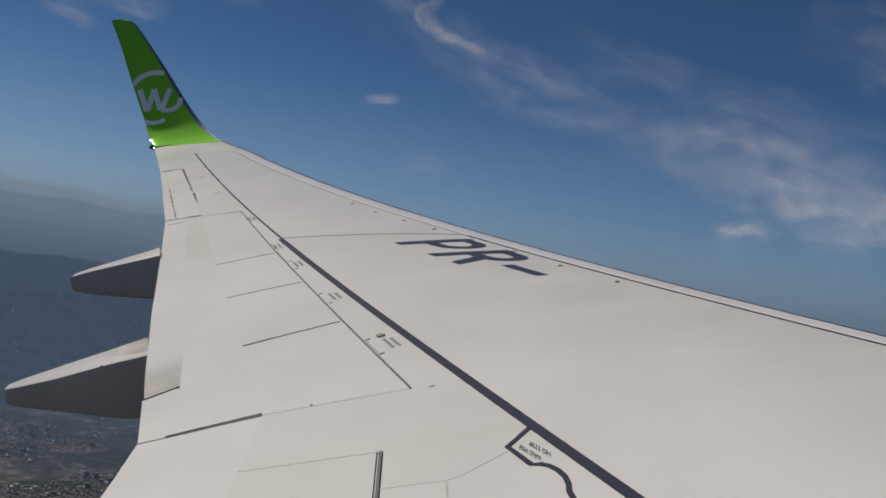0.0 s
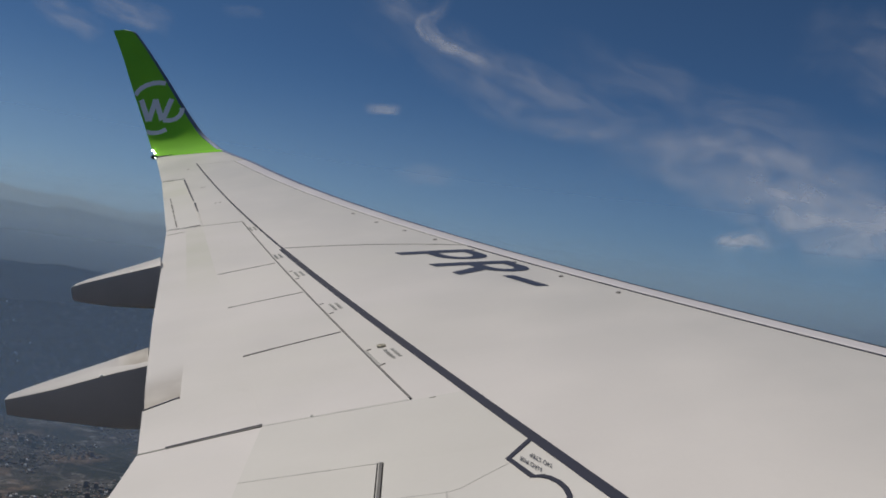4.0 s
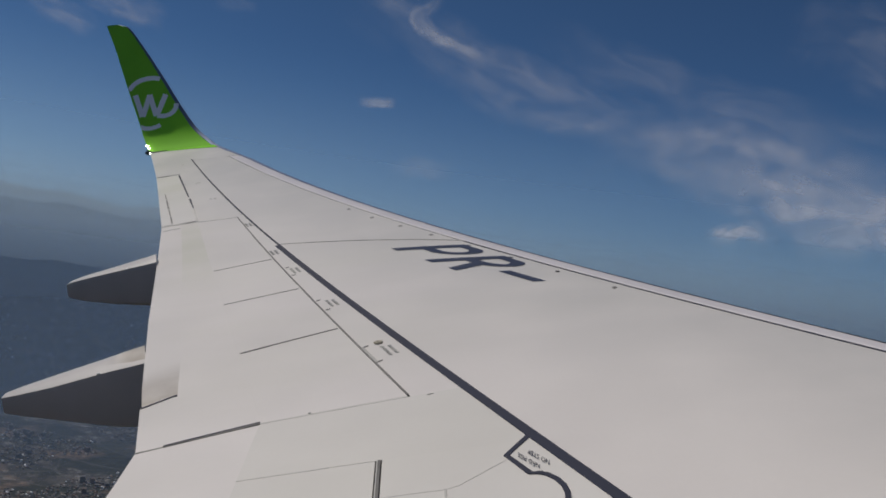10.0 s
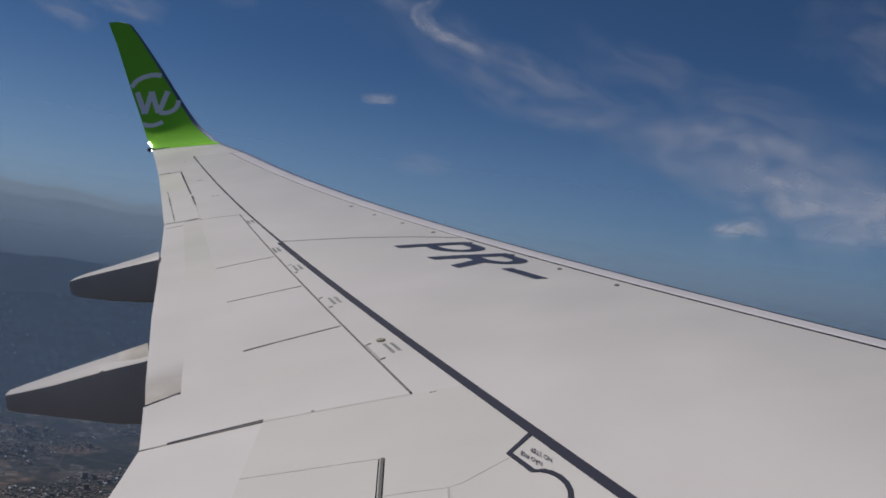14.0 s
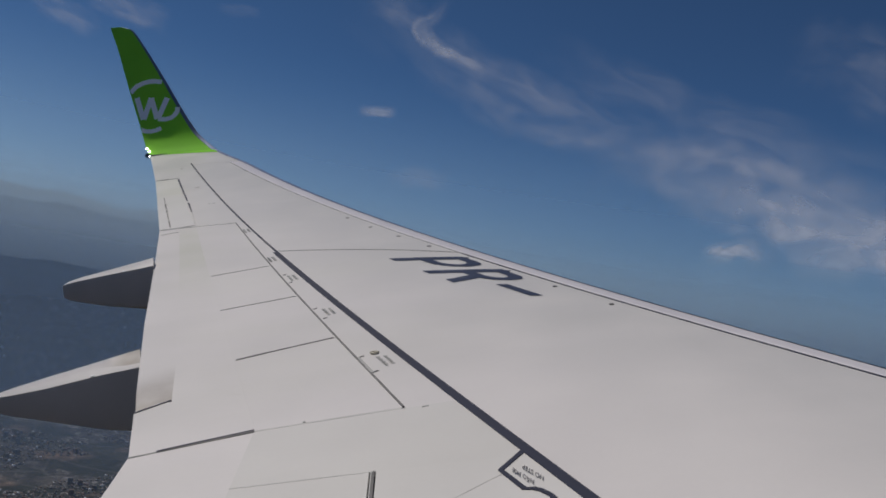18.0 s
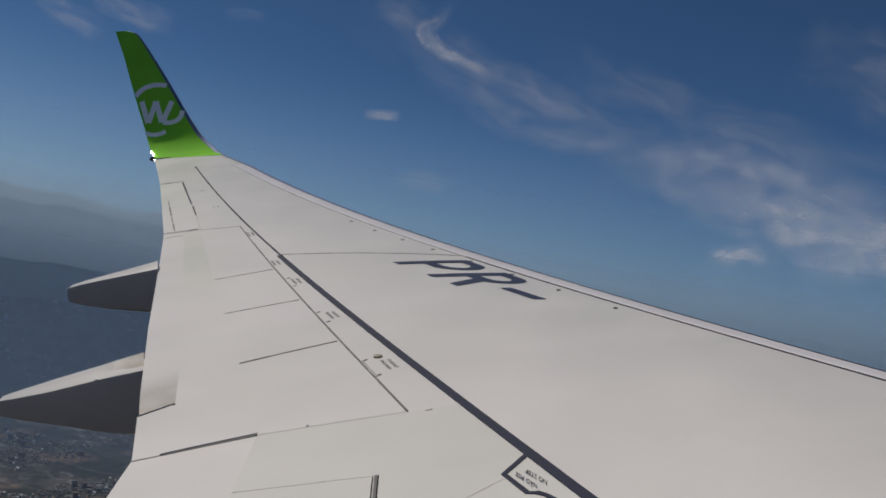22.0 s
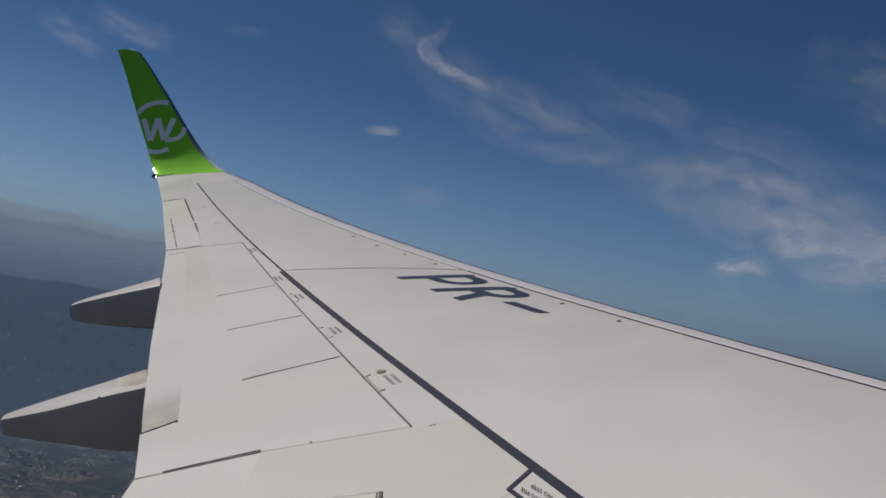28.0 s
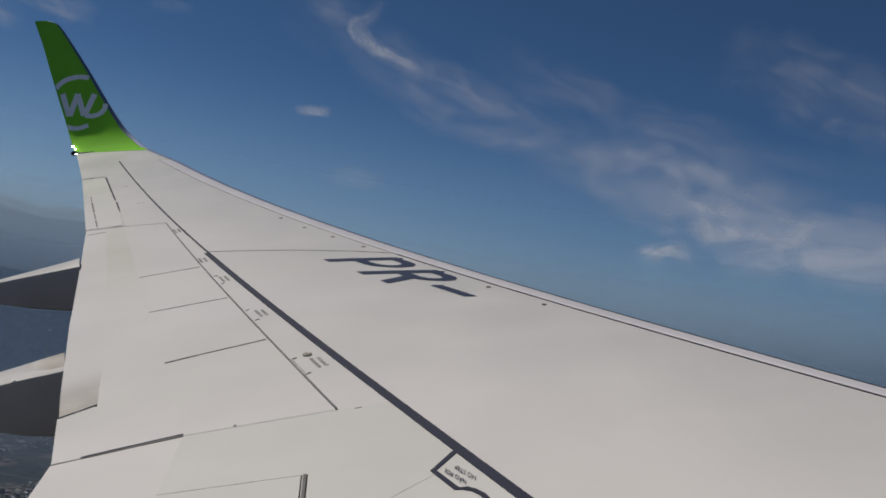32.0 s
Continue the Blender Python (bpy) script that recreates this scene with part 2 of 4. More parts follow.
def stain_or_shade(mat, way, start, reach, colour, strength, scale):
    """A film of dirt, or shade put in as colour, on a paint: strongest at `start` metres along `way` in plan and gone
    at `reach` on either side, broken up by streaks.
    """
    n, l = mat.node_tree.nodes, mat.node_tree.links
    b = n["Principled BSDF"]
    below = b.inputs["Base Color"].links[0].from_socket
    co = n.new("ShaderNodeTexCoord")
    along = n.new("ShaderNodeVectorMath")
    along.operation = "DOT_PRODUCT"
    along.inputs[1].default_value = (*way, 0)
    l.new(co.outputs["Object"], along.inputs[0])
    off = n.new("ShaderNodeMath")
    off.operation = "SUBTRACT"
    off.inputs[1].default_value = start
    l.new(along.outputs["Value"], off.inputs[0])
    size = n.new("ShaderNodeMath")
    size.operation = "ABSOLUTE"
    l.new(off.outputs[0], size.inputs[0])
    fall = n.new("ShaderNodeMapRange")
    fall.interpolation_type = "SMOOTHSTEP"
    fall.inputs["From Min"].default_value, fall.inputs["From Max"].default_value = 0, reach
    fall.inputs["To Min"].default_value, fall.inputs["To Max"].default_value = strength, 0
    l.new(size.outputs[0], fall.inputs["Value"])
    streak = n.new("ShaderNodeTexNoise")
    streak.inputs["Scale"].default_value, streak.inputs["Detail"].default_value = scale, 5
    l.new(co.outputs["Object"], streak.inputs["Vector"])
    worn = n.new("ShaderNodeMapRange")
    worn.inputs["From Min"].default_value, worn.inputs["From Max"].default_value = 0.3, 0.6
    worn.inputs["To Min"].default_value = 0.45
    l.new(streak.outputs[0], worn.inputs["Value"])
    much = n.new("ShaderNodeMath")
    much.operation = "MULTIPLY"
    l.new(fall.outputs[0], much.inputs[0])
    l.new(worn.outputs[0], much.inputs[1])
    mc = n.new("ShaderNodeMix")
    mc.data_type = "RGBA"
    mc.inputs["B"].default_value = (*colour, 1)
    l.new(much.outputs[0], mc.inputs["Factor"])
    l.new(below, mc.inputs["A"])
    l.new(mc.outputs["Result"], b.inputs["Base Color"])


# painted shade of the aft flap's curled inboard end, and a greenish film at the flap's outboard end
stain_or_shade(AFT_FLAP, (-0.605, 0.796), 9.42, 0.66, (0.27, 0.235, 0.195), 1.0, 3)
stain_or_shade(FLAP, (0.0, 1.0), 10.6, 2.1, (0.57, 0.575, 0.47), 0.55, 2.2)
# greenish dirt towards the tip; the weaker sunlight there is darkened into it
stain_or_shade(WHITE, (0.0, 1.0), 17.2, 6.5, (0.45, 0.46, 0.44), 0.8, 1.6)
stain_or_shade(AILERON, (0.0, 1.0), 17.2, 6.5, (0.47, 0.49, 0.41), 0.75, 1.6)
# greyer tone back from the leading edge: shade on the curve put into the paint
stain_or_shade(WHITE, (0.884, 0.467), -0.29, 1.9, (0.52, 0.515, 0.50), 0.7, 1.2)
# painted shade in the fairing's scoop where it comes out from under the flap
stain_or_shade(SCOOP_SHADE_GREY, (1.0, 0.0), -7.66, 0.24, (0.26, 0.23, 0.195), 1.0, 5)


# ---------------------------------------------------------------- mesh helpers
def part(name, bm, mat, parent, label=""):
    """Links a bmesh, or a pair of vertices and faces, as one mesh object under a thing or a part."""
    me = bpy.data.meshes.new(name)
    if isinstance(bm, tuple):
        me.from_pydata(bm[0], [], bm[1])
    else:
        bm.to_mesh(me)
        bm.free()
    me.materials.append(mat)
    ob = new(name, me)
    ob.parent = parent
    return tagged(ob, label)


def smooth(ob, flags=None):
    me = ob.data
    me.polygons.foreach_set("use_smooth", [True] * len(me.polygons) if flags is None else flags)
    return ob


def line(x0, y0, x1, y1):
    """The straight line in plan through two points, as x over y."""
    k = (x1 - x0) / (y1 - y0)
    return lambda y: x0 + k * (y - y0)


# the wing's form
def nose(y):
    return -0.529 * y


def chord(y):
    return 5.55 - 0.25 * y


def crown(y):
    e = max(y - 1.9, 0)
    return 0.105 * y + 0.000142 * e * e + 0.000235 * e ** 3


def top(x, y):
    u = min(max((nose(y) - x) / chord(y), 0), 1)
    return crown(y) + chord(y) * 0.081 * (math.sqrt(u) - u)


def blunt(y):
    """Share of the chord by which the rounded nose stands behind the form's sharp one."""
    return 0.019 - 0.0065 * min(max((15.5 - y) / 4.5, 0), 1)


def tip_cut(y):
    """How far the leading edge is swept back where it runs into the winglet."""
    k = min(max((y - 15.5) / 1.45, 0), 1)
    return 0.125 * k * k * (3 - 2 * k)


def rounded(x, y, side):
    """Height of the upper (1) or lower (-1) surface with the leading edge rounded off."""
    u = (nose(y) - tip_cut(y) - x) / chord(y) - blunt(y)
    a, b = top(x, y), low(x, y) - 0.003
    m = b + (a - b) * 0.45
    k = math.sqrt(max(0.0, 1 - max(0.0, 1 - u / 0.028) ** 2))
    return m + ((a if side > 0 else b) - m) * k


def low(x, y):
    u = min(max((nose(y) - x) / chord(y), 0), 1)
    return min(crown(y) - chord(y) * 0.28 * (math.sqrt(u) - u), top(x, y) - 0.008)


TE_Y = (1.7, 5.33, 5.69, 6.28, 8.13, 11.72, 14.96, 16.17, 16.95)
TE_X = (-7.12, -7.14, -7.15, -7.31, -7.81, -8.71, -9.67, -10.06, -10.32)


def tail(y):
    return float(np.interp(y, TE_Y, TE_X))


slat_line = lambda y: -0.3265 - 0.5287 * y
stripe = lambda y: -3.193 - 0.3862 * y
hinge = lambda y: -3.743 - 0.3473 * y
spoiler_end = lambda y: -4.84 - 0.2935 * y
aileron_front = lambda y: -4.486 - 0.3233 * y
tab_line = lambda y: -4.90 - 0.3137 * y


def slab(xf, xa, y0, y1, na=8, nb=24, gap=0.006, thick=0.022, full=False, sink=None, aft_gap=None, fore_gap=None):
    """A panel of the wing's skin between two lines in plan and two ends (y over the share of the chord), with a gap all round.
    full: down to the lower surface. sink(a, b): how far it lies below the wing's form."""
    y0 = y0 if callable(y0) else (lambda a, v=y0: v)
    y1 = y1 if callable(y1) else (lambda a, v=y1: v)
    ag, fg = gap if aft_gap is None else aft_gap, gap if fore_gap is None else fore_gap
    V, B, F = [], [], []
    for i in range(na + 1):
        a = i / na
        for j in range(nb + 1):
            b = j / nb
            y = (y0(a) + gap) * (1 - b) + (y1(a) - gap) * b
            x = (xf(y) - fg) * (1 - a) + (xa(y) + (ag if not full else 0)) * a
            d = sink(a, b) if sink else 0
            z = top(x, y)
            zb = low(x, y) if full else max(z - thick, low(x, y) + 0.002)
            V.append((x, y, z - d))
            B.append((x, y, min(zb, z - 0.006) - d))
    n = len(V)
    w = nb + 1
    for i in range(na):
        for j in range(nb):
            q = (i * w + j, i * w + j + 1, (i + 1) * w + j + 1, (i + 1) * w + j)
            F.append(q[::-1] if xf(5) < xa(5) else q)
    flags = [True] * len(F)
    F += [tuple(n + k for k in f[::-1]) for f in F]
    flags += [True] * (len(F) - len(flags))
    rim = [j for j in range(w)] + [i * w + nb for i in range(1, na + 1)] + [na * w + j for j in range(nb - 1, -1, -1)] + [i * w for i in range(na - 1, 0, -1)]
    P = V + B + [V[k] for k in rim] + [B[k] for k in rim]
    m = len(rim)
    for k in range(m):
        F.append((2 * n + (k + 1) % m, 2 * n + k, 2 * n + m + k, 2 * n + m + (k + 1) % m))
        flags.append(False)
    return (P, F), flags


def panel(name, parent, mat, *a, label="", **k):
    data, flags = slab(*a, **k)
    return smooth(part(name, data, mat, parent, label), flags)


def ribbon(points, width, lift=0.004, steps=0.12, ends=True):
    """A flat strip laid on the wing along a line in plan; a pair of widths tapers it."""
    w0, w1 = width if isinstance(width, tuple) else (width, width)
    pts = []
    for (xa, ya), (xb, yb) in zip(points, points[1:]):
        k = max(1, int(math.hypot(xb - xa, yb - ya) / steps))
        pts += [(xa + (xb - xa) * i / k, ya + (yb - ya) * i / k) for i in range(k)]
    pts.append(points[-1])
    V, F = [], []
    n = len(pts)
    for i, (x, y) in enumerate(pts):
        xa, ya = pts[max(i - 1, 0)]
        xb, yb = pts[min(i + 1, n - 1)]
        dx, dy = xb - xa, yb - ya
        d = math.hypot(dx, dy) or 1
        w = (w0 + (w1 - w0) * i / (n - 1)) / 2
        nx, ny = -dy / d * w, dx / d * w
        for s in (1, 0, -1):
            px, py = x + nx * s, y + ny * s
            V.append((px, py, top(px, py) + lift))
    for i in range(n - 1):
        for s in (0, 1):
            k = i * 3 + s
            F.append((k, k + 3, k + 4, k + 1))
    m = len(V)
    V += [(x, y, z - lift - 0.003) for x, y, z in V]
    for i in range(n - 1):
        F += [(3 * i + 3, 3 * i, m + 3 * i, m + 3 * i + 3), (3 * i + 2, 3 * i + 5, m + 3 * i + 5, m + 3 * i + 2)]
    F += [(0, 1, m + 1, m), (1, 2, m + 2, m + 1), (3 * n - 2, 3 * n - 3, m + 3 * n - 3, m + 3 * n - 2), (3 * n - 1, 3 * n - 2, m + 3 * n - 2, m + 3 * n - 1)]
    return V, F


def strip(name, parent, mat, points, width, lift=0.004, label=""):
    return part(name, ribbon(points, width, lift), mat, parent, label)


# ---------------------------------------------------------------- the wing
wing = tagged(new("aircraft_wing"), "swept white airliner wing with navy walkway line and green winglet", "wing")
wing.matrix_world = ATT


def wing_body():
    """The closed body under the skin: spars, ribs and lower skin in one, dark where the gaps show it."""
    ys = [1.6 + (16.9 - 1.6) * i / 60 for i in range(61)]
    us = [0.035, 0.045, 0.055, 0.08, 0.13, 0.2, 0.3, 0.42, 0.55, 0.68, 0.8, 0.9, 1.0]
    V, F = [], []
    for y in ys:
        xa = nose(y) - tip_cut(y) - 0.035 * chord(y)
        xb = tail(y) + 0.42
        xs = [xa + (xb - xa) * (u - us[0]) / (1 - us[0]) for u in us]
        up = [(x, y, max(top(x, y) - 0.034, low(x, y) + 0.004)) for x in xs]
        dn = [(x, y, low(x, y) + 0.001) for x in xs]
        V += up + dn[::-1]
    w = len(us) * 2
    for i in range(60):
        for k in range(w):
            F.append((i * w + k, i * w + (k + 1) % w, (i + 1) * w + (k + 1) % w, (i + 1) * w + k))
    F.append(tuple(range(w))[::-1])
    F.append(tuple(60 * w + k for k in range(w)))
    return smooth(part("wing_box", (V, F), PRIMER, wing, "dark primed wing box under the skin"))


wing_body()


def slat(y0, y1):
    """A leading-edge slat: over the nose, from the slat line on top to the underside."""
    n = 90
    V, F = [], []
    prof = [1.0, 0.8, 0.64, 0.5, 0.4, 0.3, 0.22, 0.15, 0.09, 0.045, 0.015, 0.0]
    for i in range(n + 1):
        y = y0 + (y1 - y0) * i / n
        us = (nose(y) - slat_line(y) - 0.007) / chord(y)
        ring = [(p, 1) for p in prof] + [(p, -1) for p in prof[-2::-1]]
        for p, s in ring:
            x0 = nose(y) - tip_cut(y) - blunt(y) * chord(y)
            x = x0 + (nose(y) - us * chord(y) - x0) * p
            V.append((x, y, rounded(x, y, s)))
    w = 2 * len(prof) - 1
    for i in range(n):
        for k in range(w - 1):
            F.append((i * w + k, i * w + k + 1, (i + 1) * w + k + 1, (i + 1) * w + k))
        F.append((i * w + w - 1, i * w, (i + 1) * w, (i + 1) * w + w - 1))
    F += [tuple(range(w))[::-1], tuple(n * w + k for k in range(w))]
    return smooth(part("slat", (V, F), SLAT, wing), [k % w != w - 1 for k in range(n * w)] + [False, False])


nose_slat = slat(1.7, 15.9)


def slat_edge(y0, y1, parent):
    """The bare metal nose of the slat, a thin sheet bent round its front."""
    n, prof = 90, (0.10, 0.078, 0.058, 0.04, 0.025, 0.013, 0.004, 0.0)
    ring = [(p, 1) for p in prof] + [(p, -1) for p in prof[-2::-1]]
    V, F = [], []
    for i in range(n + 1):
        y = y0 + (y1 - y0) * i / n
        x0 = nose(y) - tip_cut(y) - blunt(y) * chord(y)
        for p, s in ring:
            x = x0 - p
            V.append((x + 0.004, y, rounded(x, y, s) + 0.003 * s))
    w = len(ring)
    for i in range(n):
        for k in range(w - 1):
            F.append((i * w + k, i * w + k + 1, (i + 1) * w + k + 1, (i + 1) * w + k))
    return smooth(part("leading_edge", (V, F), METAL, parent, "dull bare metal leading edge"))


slat_edge(1.7, 15.9, nose_slat)
slat_edge(15.91, 16.9, wing)

# chordwise joint of the skin: a bowed line from the walkway line to the slat line
SEAM_A = (0.0, 0.23, 0.49, 0.76, 1.0)
SEAM_Y = (9.45, 9.66, 9.86, 10.02, 10.14)
joint_y = lambda a: float(np.interp(a, SEAM_A, SEAM_Y))
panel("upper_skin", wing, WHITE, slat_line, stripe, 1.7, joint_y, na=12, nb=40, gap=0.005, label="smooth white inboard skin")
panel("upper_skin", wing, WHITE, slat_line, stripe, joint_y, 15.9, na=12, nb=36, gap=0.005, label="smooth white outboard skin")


def tip_skin():
    """The tip's skin and nose outboard of the slats, closed round the leading edge."""
    ys = [15.905 + (16.95 - 15.905) * i / 12 for i in range(13)]
    us = [1.0, 0.8, 0.62, 0.48, 0.36, 0.26, 0.18, 0.11, 0.06, 0.03, 0.01, 0.0]
    V, F = [], []
    for y in ys:
        xa, xb = nose(y), stripe(y) - 0.0005
        xa -= blunt(y) * chord(y) + tip_cut(y)
        for u in us:
            x = xa + (xb - xa) * u
            V.append((x, y, rounded(x, y, 1)))
        for u in us[-2::-1]:
            x = xa + (xb - xa) * u
            V.append((x, y, rounded(x, y, -1)))
    w = 2 * len(us) - 1
    for i in range(12):
        for k in range(w - 1):
            F.append((i * w + k, i * w + k + 1, (i + 1) * w + k + 1, (i + 1) * w + k))
    return smooth(part("tip_skin", (V, F), WHITE, wing))


tip_skin()
panel("rear_skin", wing, WHITE, stripe, hinge, lambda a: 5.945 - 0.035 * a, 11.735, na=4, nb=30, gap=0.0, aft_gap=0.006, label="white skin strip before the spoilers")
panel("rear_skin", wing, WHITE, stripe, aileron_front, 11.735, 14.985, na=6, nb=20, gap=0.0005, aft_gap=0.005)
panel("rear_skin", wing, WHITE, stripe, tail, 14.985, 16.95, na=8, nb=12, gap=0.0005, full=True, label="white tip skin behind the spar")
panel("rear_skin", wing, BEIGE, stripe, lambda y: -6.56, 5.225, lambda a: 5.945 - 0.118 * a, na=12, nb=6, gap=0.0, aft_gap=0.0, label="aged cream skin beside the spoilers")
panel("rear_skin", wing, BEIGE, stripe, lambda y: -5.915, 1.7, 5.225, na=6, nb=24, gap=0.0)

# four flight spoilers
ENDS = ((5.92, 5.83), (7.25, 7.01), (8.42, 8.25), (9.56, 9.41), (11.73, 11.76))
for (h0, e0), (h1, e1) in zip(ENDS, ENDS[1:]):
    panel("spoiler", wing, WHITE, hinge, spoiler_end, lambda a, p=h0, q=e0: p + (q - p) * a, lambda a, p=h1, q=e1: p + (q - p) * a,
          na=6, nb=12, gap=0.0012, thick=0.03, aft_gap=0.0, fore_gap=0.006)

# outboard flap: main element, and the aft element that ends short of its inboard end
aft_y = (6.3, 6.43, 7.0, 8.3, 10.0, 11.8)
aft_x = (-7.10, -7.14, -7.27, -7.60, -8.03, -8.50)
aft_front = lambda y: float(np.interp(y, aft_y, aft_x))
panel("main_flap", wing, FLAP, spoiler_end, aft_front, 6.40, 11.76, na=5, nb=40, gap=0.0, thick=0.05, fore_gap=-0.03, aft_gap=0.0, sink=lambda a, b: 0.002 * max(0, 1 - a * 5))
panel("aft_flap", wing, AFT_FLAP, aft_front, tail, lambda a: 6.41 - 0.13 * a, 11.76, na=8, nb=120, gap=0.001, full=True, fore_gap=0.0,
      sink=lambda a, b: 0.08 * (0.32 + 0.68 * a) * max(0, 1 - b / 0.085) ** 2, label="white aft flap drooping at its inboard end")
panel("flap_end", wing, FLAP, spoiler_end, tail, lambda a: 5.845 - 0.15 * a, lambda a: 6.40 - 0.115 * max(0, a - 0.8) / 0.2, na=20, nb=10, gap=0.0, full=True, fore_gap=-0.03,
      sink=lambda a, b: 0.002 * max(0, 1 - a * 5))

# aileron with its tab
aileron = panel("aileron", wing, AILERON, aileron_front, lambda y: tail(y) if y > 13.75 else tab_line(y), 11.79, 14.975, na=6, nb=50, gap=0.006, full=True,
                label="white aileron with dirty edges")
panel("trim_tab", aileron, AILERON, tab_line, tail, 11.79, 13.74, na=4, nb=14, gap=0.004, full=True)

# inboard: ground spoiler and flap
panel("ground_spoiler", wing, BEIGE, lambda y: -5.945, lambda y: -6.56, 1.8, 5.222, na=5, nb=20, gap=0.001, thick=0.03, aft_gap=0.0)
panel("inboard_flap", wing, FLAP, lambda y: -6.56, tail, 1.7, lambda a: 5.815 - 0.14 * a, na=6, nb=24, gap=0.0, full=True)

# sealed joints and walkway line
strip("walkway_line", wing, NAVY, [(stripe(10.1) - 0.014, 10.1), (stripe(4.0) - 0.014, 4.0), (stripe(1.9) - 0.014, 1.9)], 0.053, label="navy walkway line")
strip("spar_joint", wing, NAVY, [(stripe(16.02), 16.02), (stripe(10.1), 10.1)], 0.02, label="dark joint over the rear spar")
strip("skin_joint", wing, MID, [(stripe(y) + (slat_line(y) - stripe(y)) * (1 - a), y) for a, y in zip(SEAM_A, SEAM_Y)], 0.012)
strip("tip_joint", wing, PALE, [(slat_line(15.9) - 0.03, 15.9025), (stripe(15.9) + 0.02, 15.9025)], 0.016, 0.0015)
strip("hinge_joint", wing, SEAM, [(hinge(11.73), 11.73), (hinge(5.93), 5.93)], 0.012)
strip("slat_joint", wing, MID, [(slat_line(15.85), 15.85), (slat_line(9.4), 9.4)], 0.007)
strip("slat_joint", wing, NAVY, [(slat_line(9.4), 9.4), (slat_line(1.9), 1.9)], 0.016)
strip("spoiler_joint", wing, MID, [(hinge(8.42) - 0.02, 8.42), (spoiler_end(8.25) + 0.01, 8.25)], 0.0055)
strip("spoiler_joint", wing, MID, [(hinge(9.56) - 0.02, 9.56), (spoiler_end(9.41) + 0.01, 9.41)], 0.005)
strip("spoiler_joint", wing, SEAM, [(hinge(7.25) - 0.02, 7.25), (-6.70, 7.088)], 0.009)
strip("spoiler_joint", wing, SEAM, [(-6.70, 7.088), (spoiler_end(7.01) + 0.01, 7.01)], 0.016)
strip("spoiler_joint", wing, PALE, [(hinge(11.73), 11.735), (-8.29, 11.77), (-8.70, 11.765)], 0.02)
strip("flap_gap", wing, SEAM, [(-6.56, 5.835), (-6.71, 5.795), (-6.89, 5.748), (-7.02, 5.715)], (0.025, 0.016), label="dark gap between the two flaps")
strip("flap_gap", wing, NAVY, [(-6.56, 5.842), (-6.71, 5.802), (-6.89, 5.755), (-7.02, 5.718)], (0.007, 0.011), 0.006)
strip("flap_gap", wing, FAINT, [(-7.02, 5.712), (-7.15, 5.685)], 0.008)
strip("flap_gap", wing, NAVY, [(-7.14, 6.42), (-7.31, 6.285)], 0.012)
strip("access_slit", wing, SEAM, [(-5.93, 5.225), (-5.93, 4.0)], 0.018, 0.003, "dark slit before the ground spoiler")
strip("access_slit", wing, FAINT, [(-5.9365, 5.225), (-5.9365, 4.0)], 0.005, 0.0045)
strip("panel_joint", wing, PALE, [(-5.92, 4.885), (-5.80, 4.885), (-5.65, 4.88), (-5.59, 4.90), (-5.54, 4.94), (-5.45, 5.01), (-5.37, 5.07)], 0.005, 0.0012)
strip("panel_joint", wing, FAINT, [(-5.65, 4.88), (-5.65, 4.6)], 0.008)
strip("panel_joint", wing, PALE, [(-5.705, 5.90), (-5.67, 5.905)], (0.004, 0.003))
strip("panel_joint", wing, PALE, [(hinge(5.916) - 0.008, 5.9165), (-6.56, 5.8305)], (0.018, 0.012), 0.0015)
strip("panel_joint", wing, PALE, [(-6.56, 5.2232), (-6.15, 5.2232)], 0.009, 0.0015)
strip("aileron_joint", wing, PALE, [(aileron_front(14.95) - 0.002, 14.95), (aileron_front(11.82) - 0.002, 11.82)], 0.026, 0.002)
strip("tab_joint", aileron, PALE, [(tab_line(13.72), 13.72), (tab_line(11.82), 11.82)], 0.02, 0.002)
strip("aileron_joint", wing, NAVY, [(-9.31, 14.92), (-8.79, 13.36)], (0.026, 0.018))
strip("aileron_joint", wing, NAVY, [(-8.74, 13.22), (-8.55, 12.62)], (0.026, 0.012))
strip("aileron_joint", wing, FAINT, [(-8.53, 12.56), (-8.35, 11.95)], 0.018)
strip("aileron_joint", wing, SEAM, [(-8.70, 11.785), (-8.51, 11.79), (-8.33, 11.83)], 0.03)
strip("aileron_joint", wing, SEAM, [(-9.66, 14.97), (-9.49, 15.0)], 0.02)
strip("aileron_joint", wing, FAINT, [(-9.49, 15.0), (-9.32, 15.02)], 0.014)
for y0, y1, w in ((13.72, 13.40, 0.012), (13.33, 12.98, 0.020), (12.92, 12.78, 0.024), (12.70, 12.36, 0.013), (12.28, 11.90, 0.016)):
    strip("tab_joint", aileron, SEAM, [(tab_line(y0), y0), (tab_line(y1), y1)], w)
strip("flap_joint", wing, FAINT, [(-8.635, 11.52), (-8.56, 11.55), (-8.45, 11.57)], (0.02, 0.008))


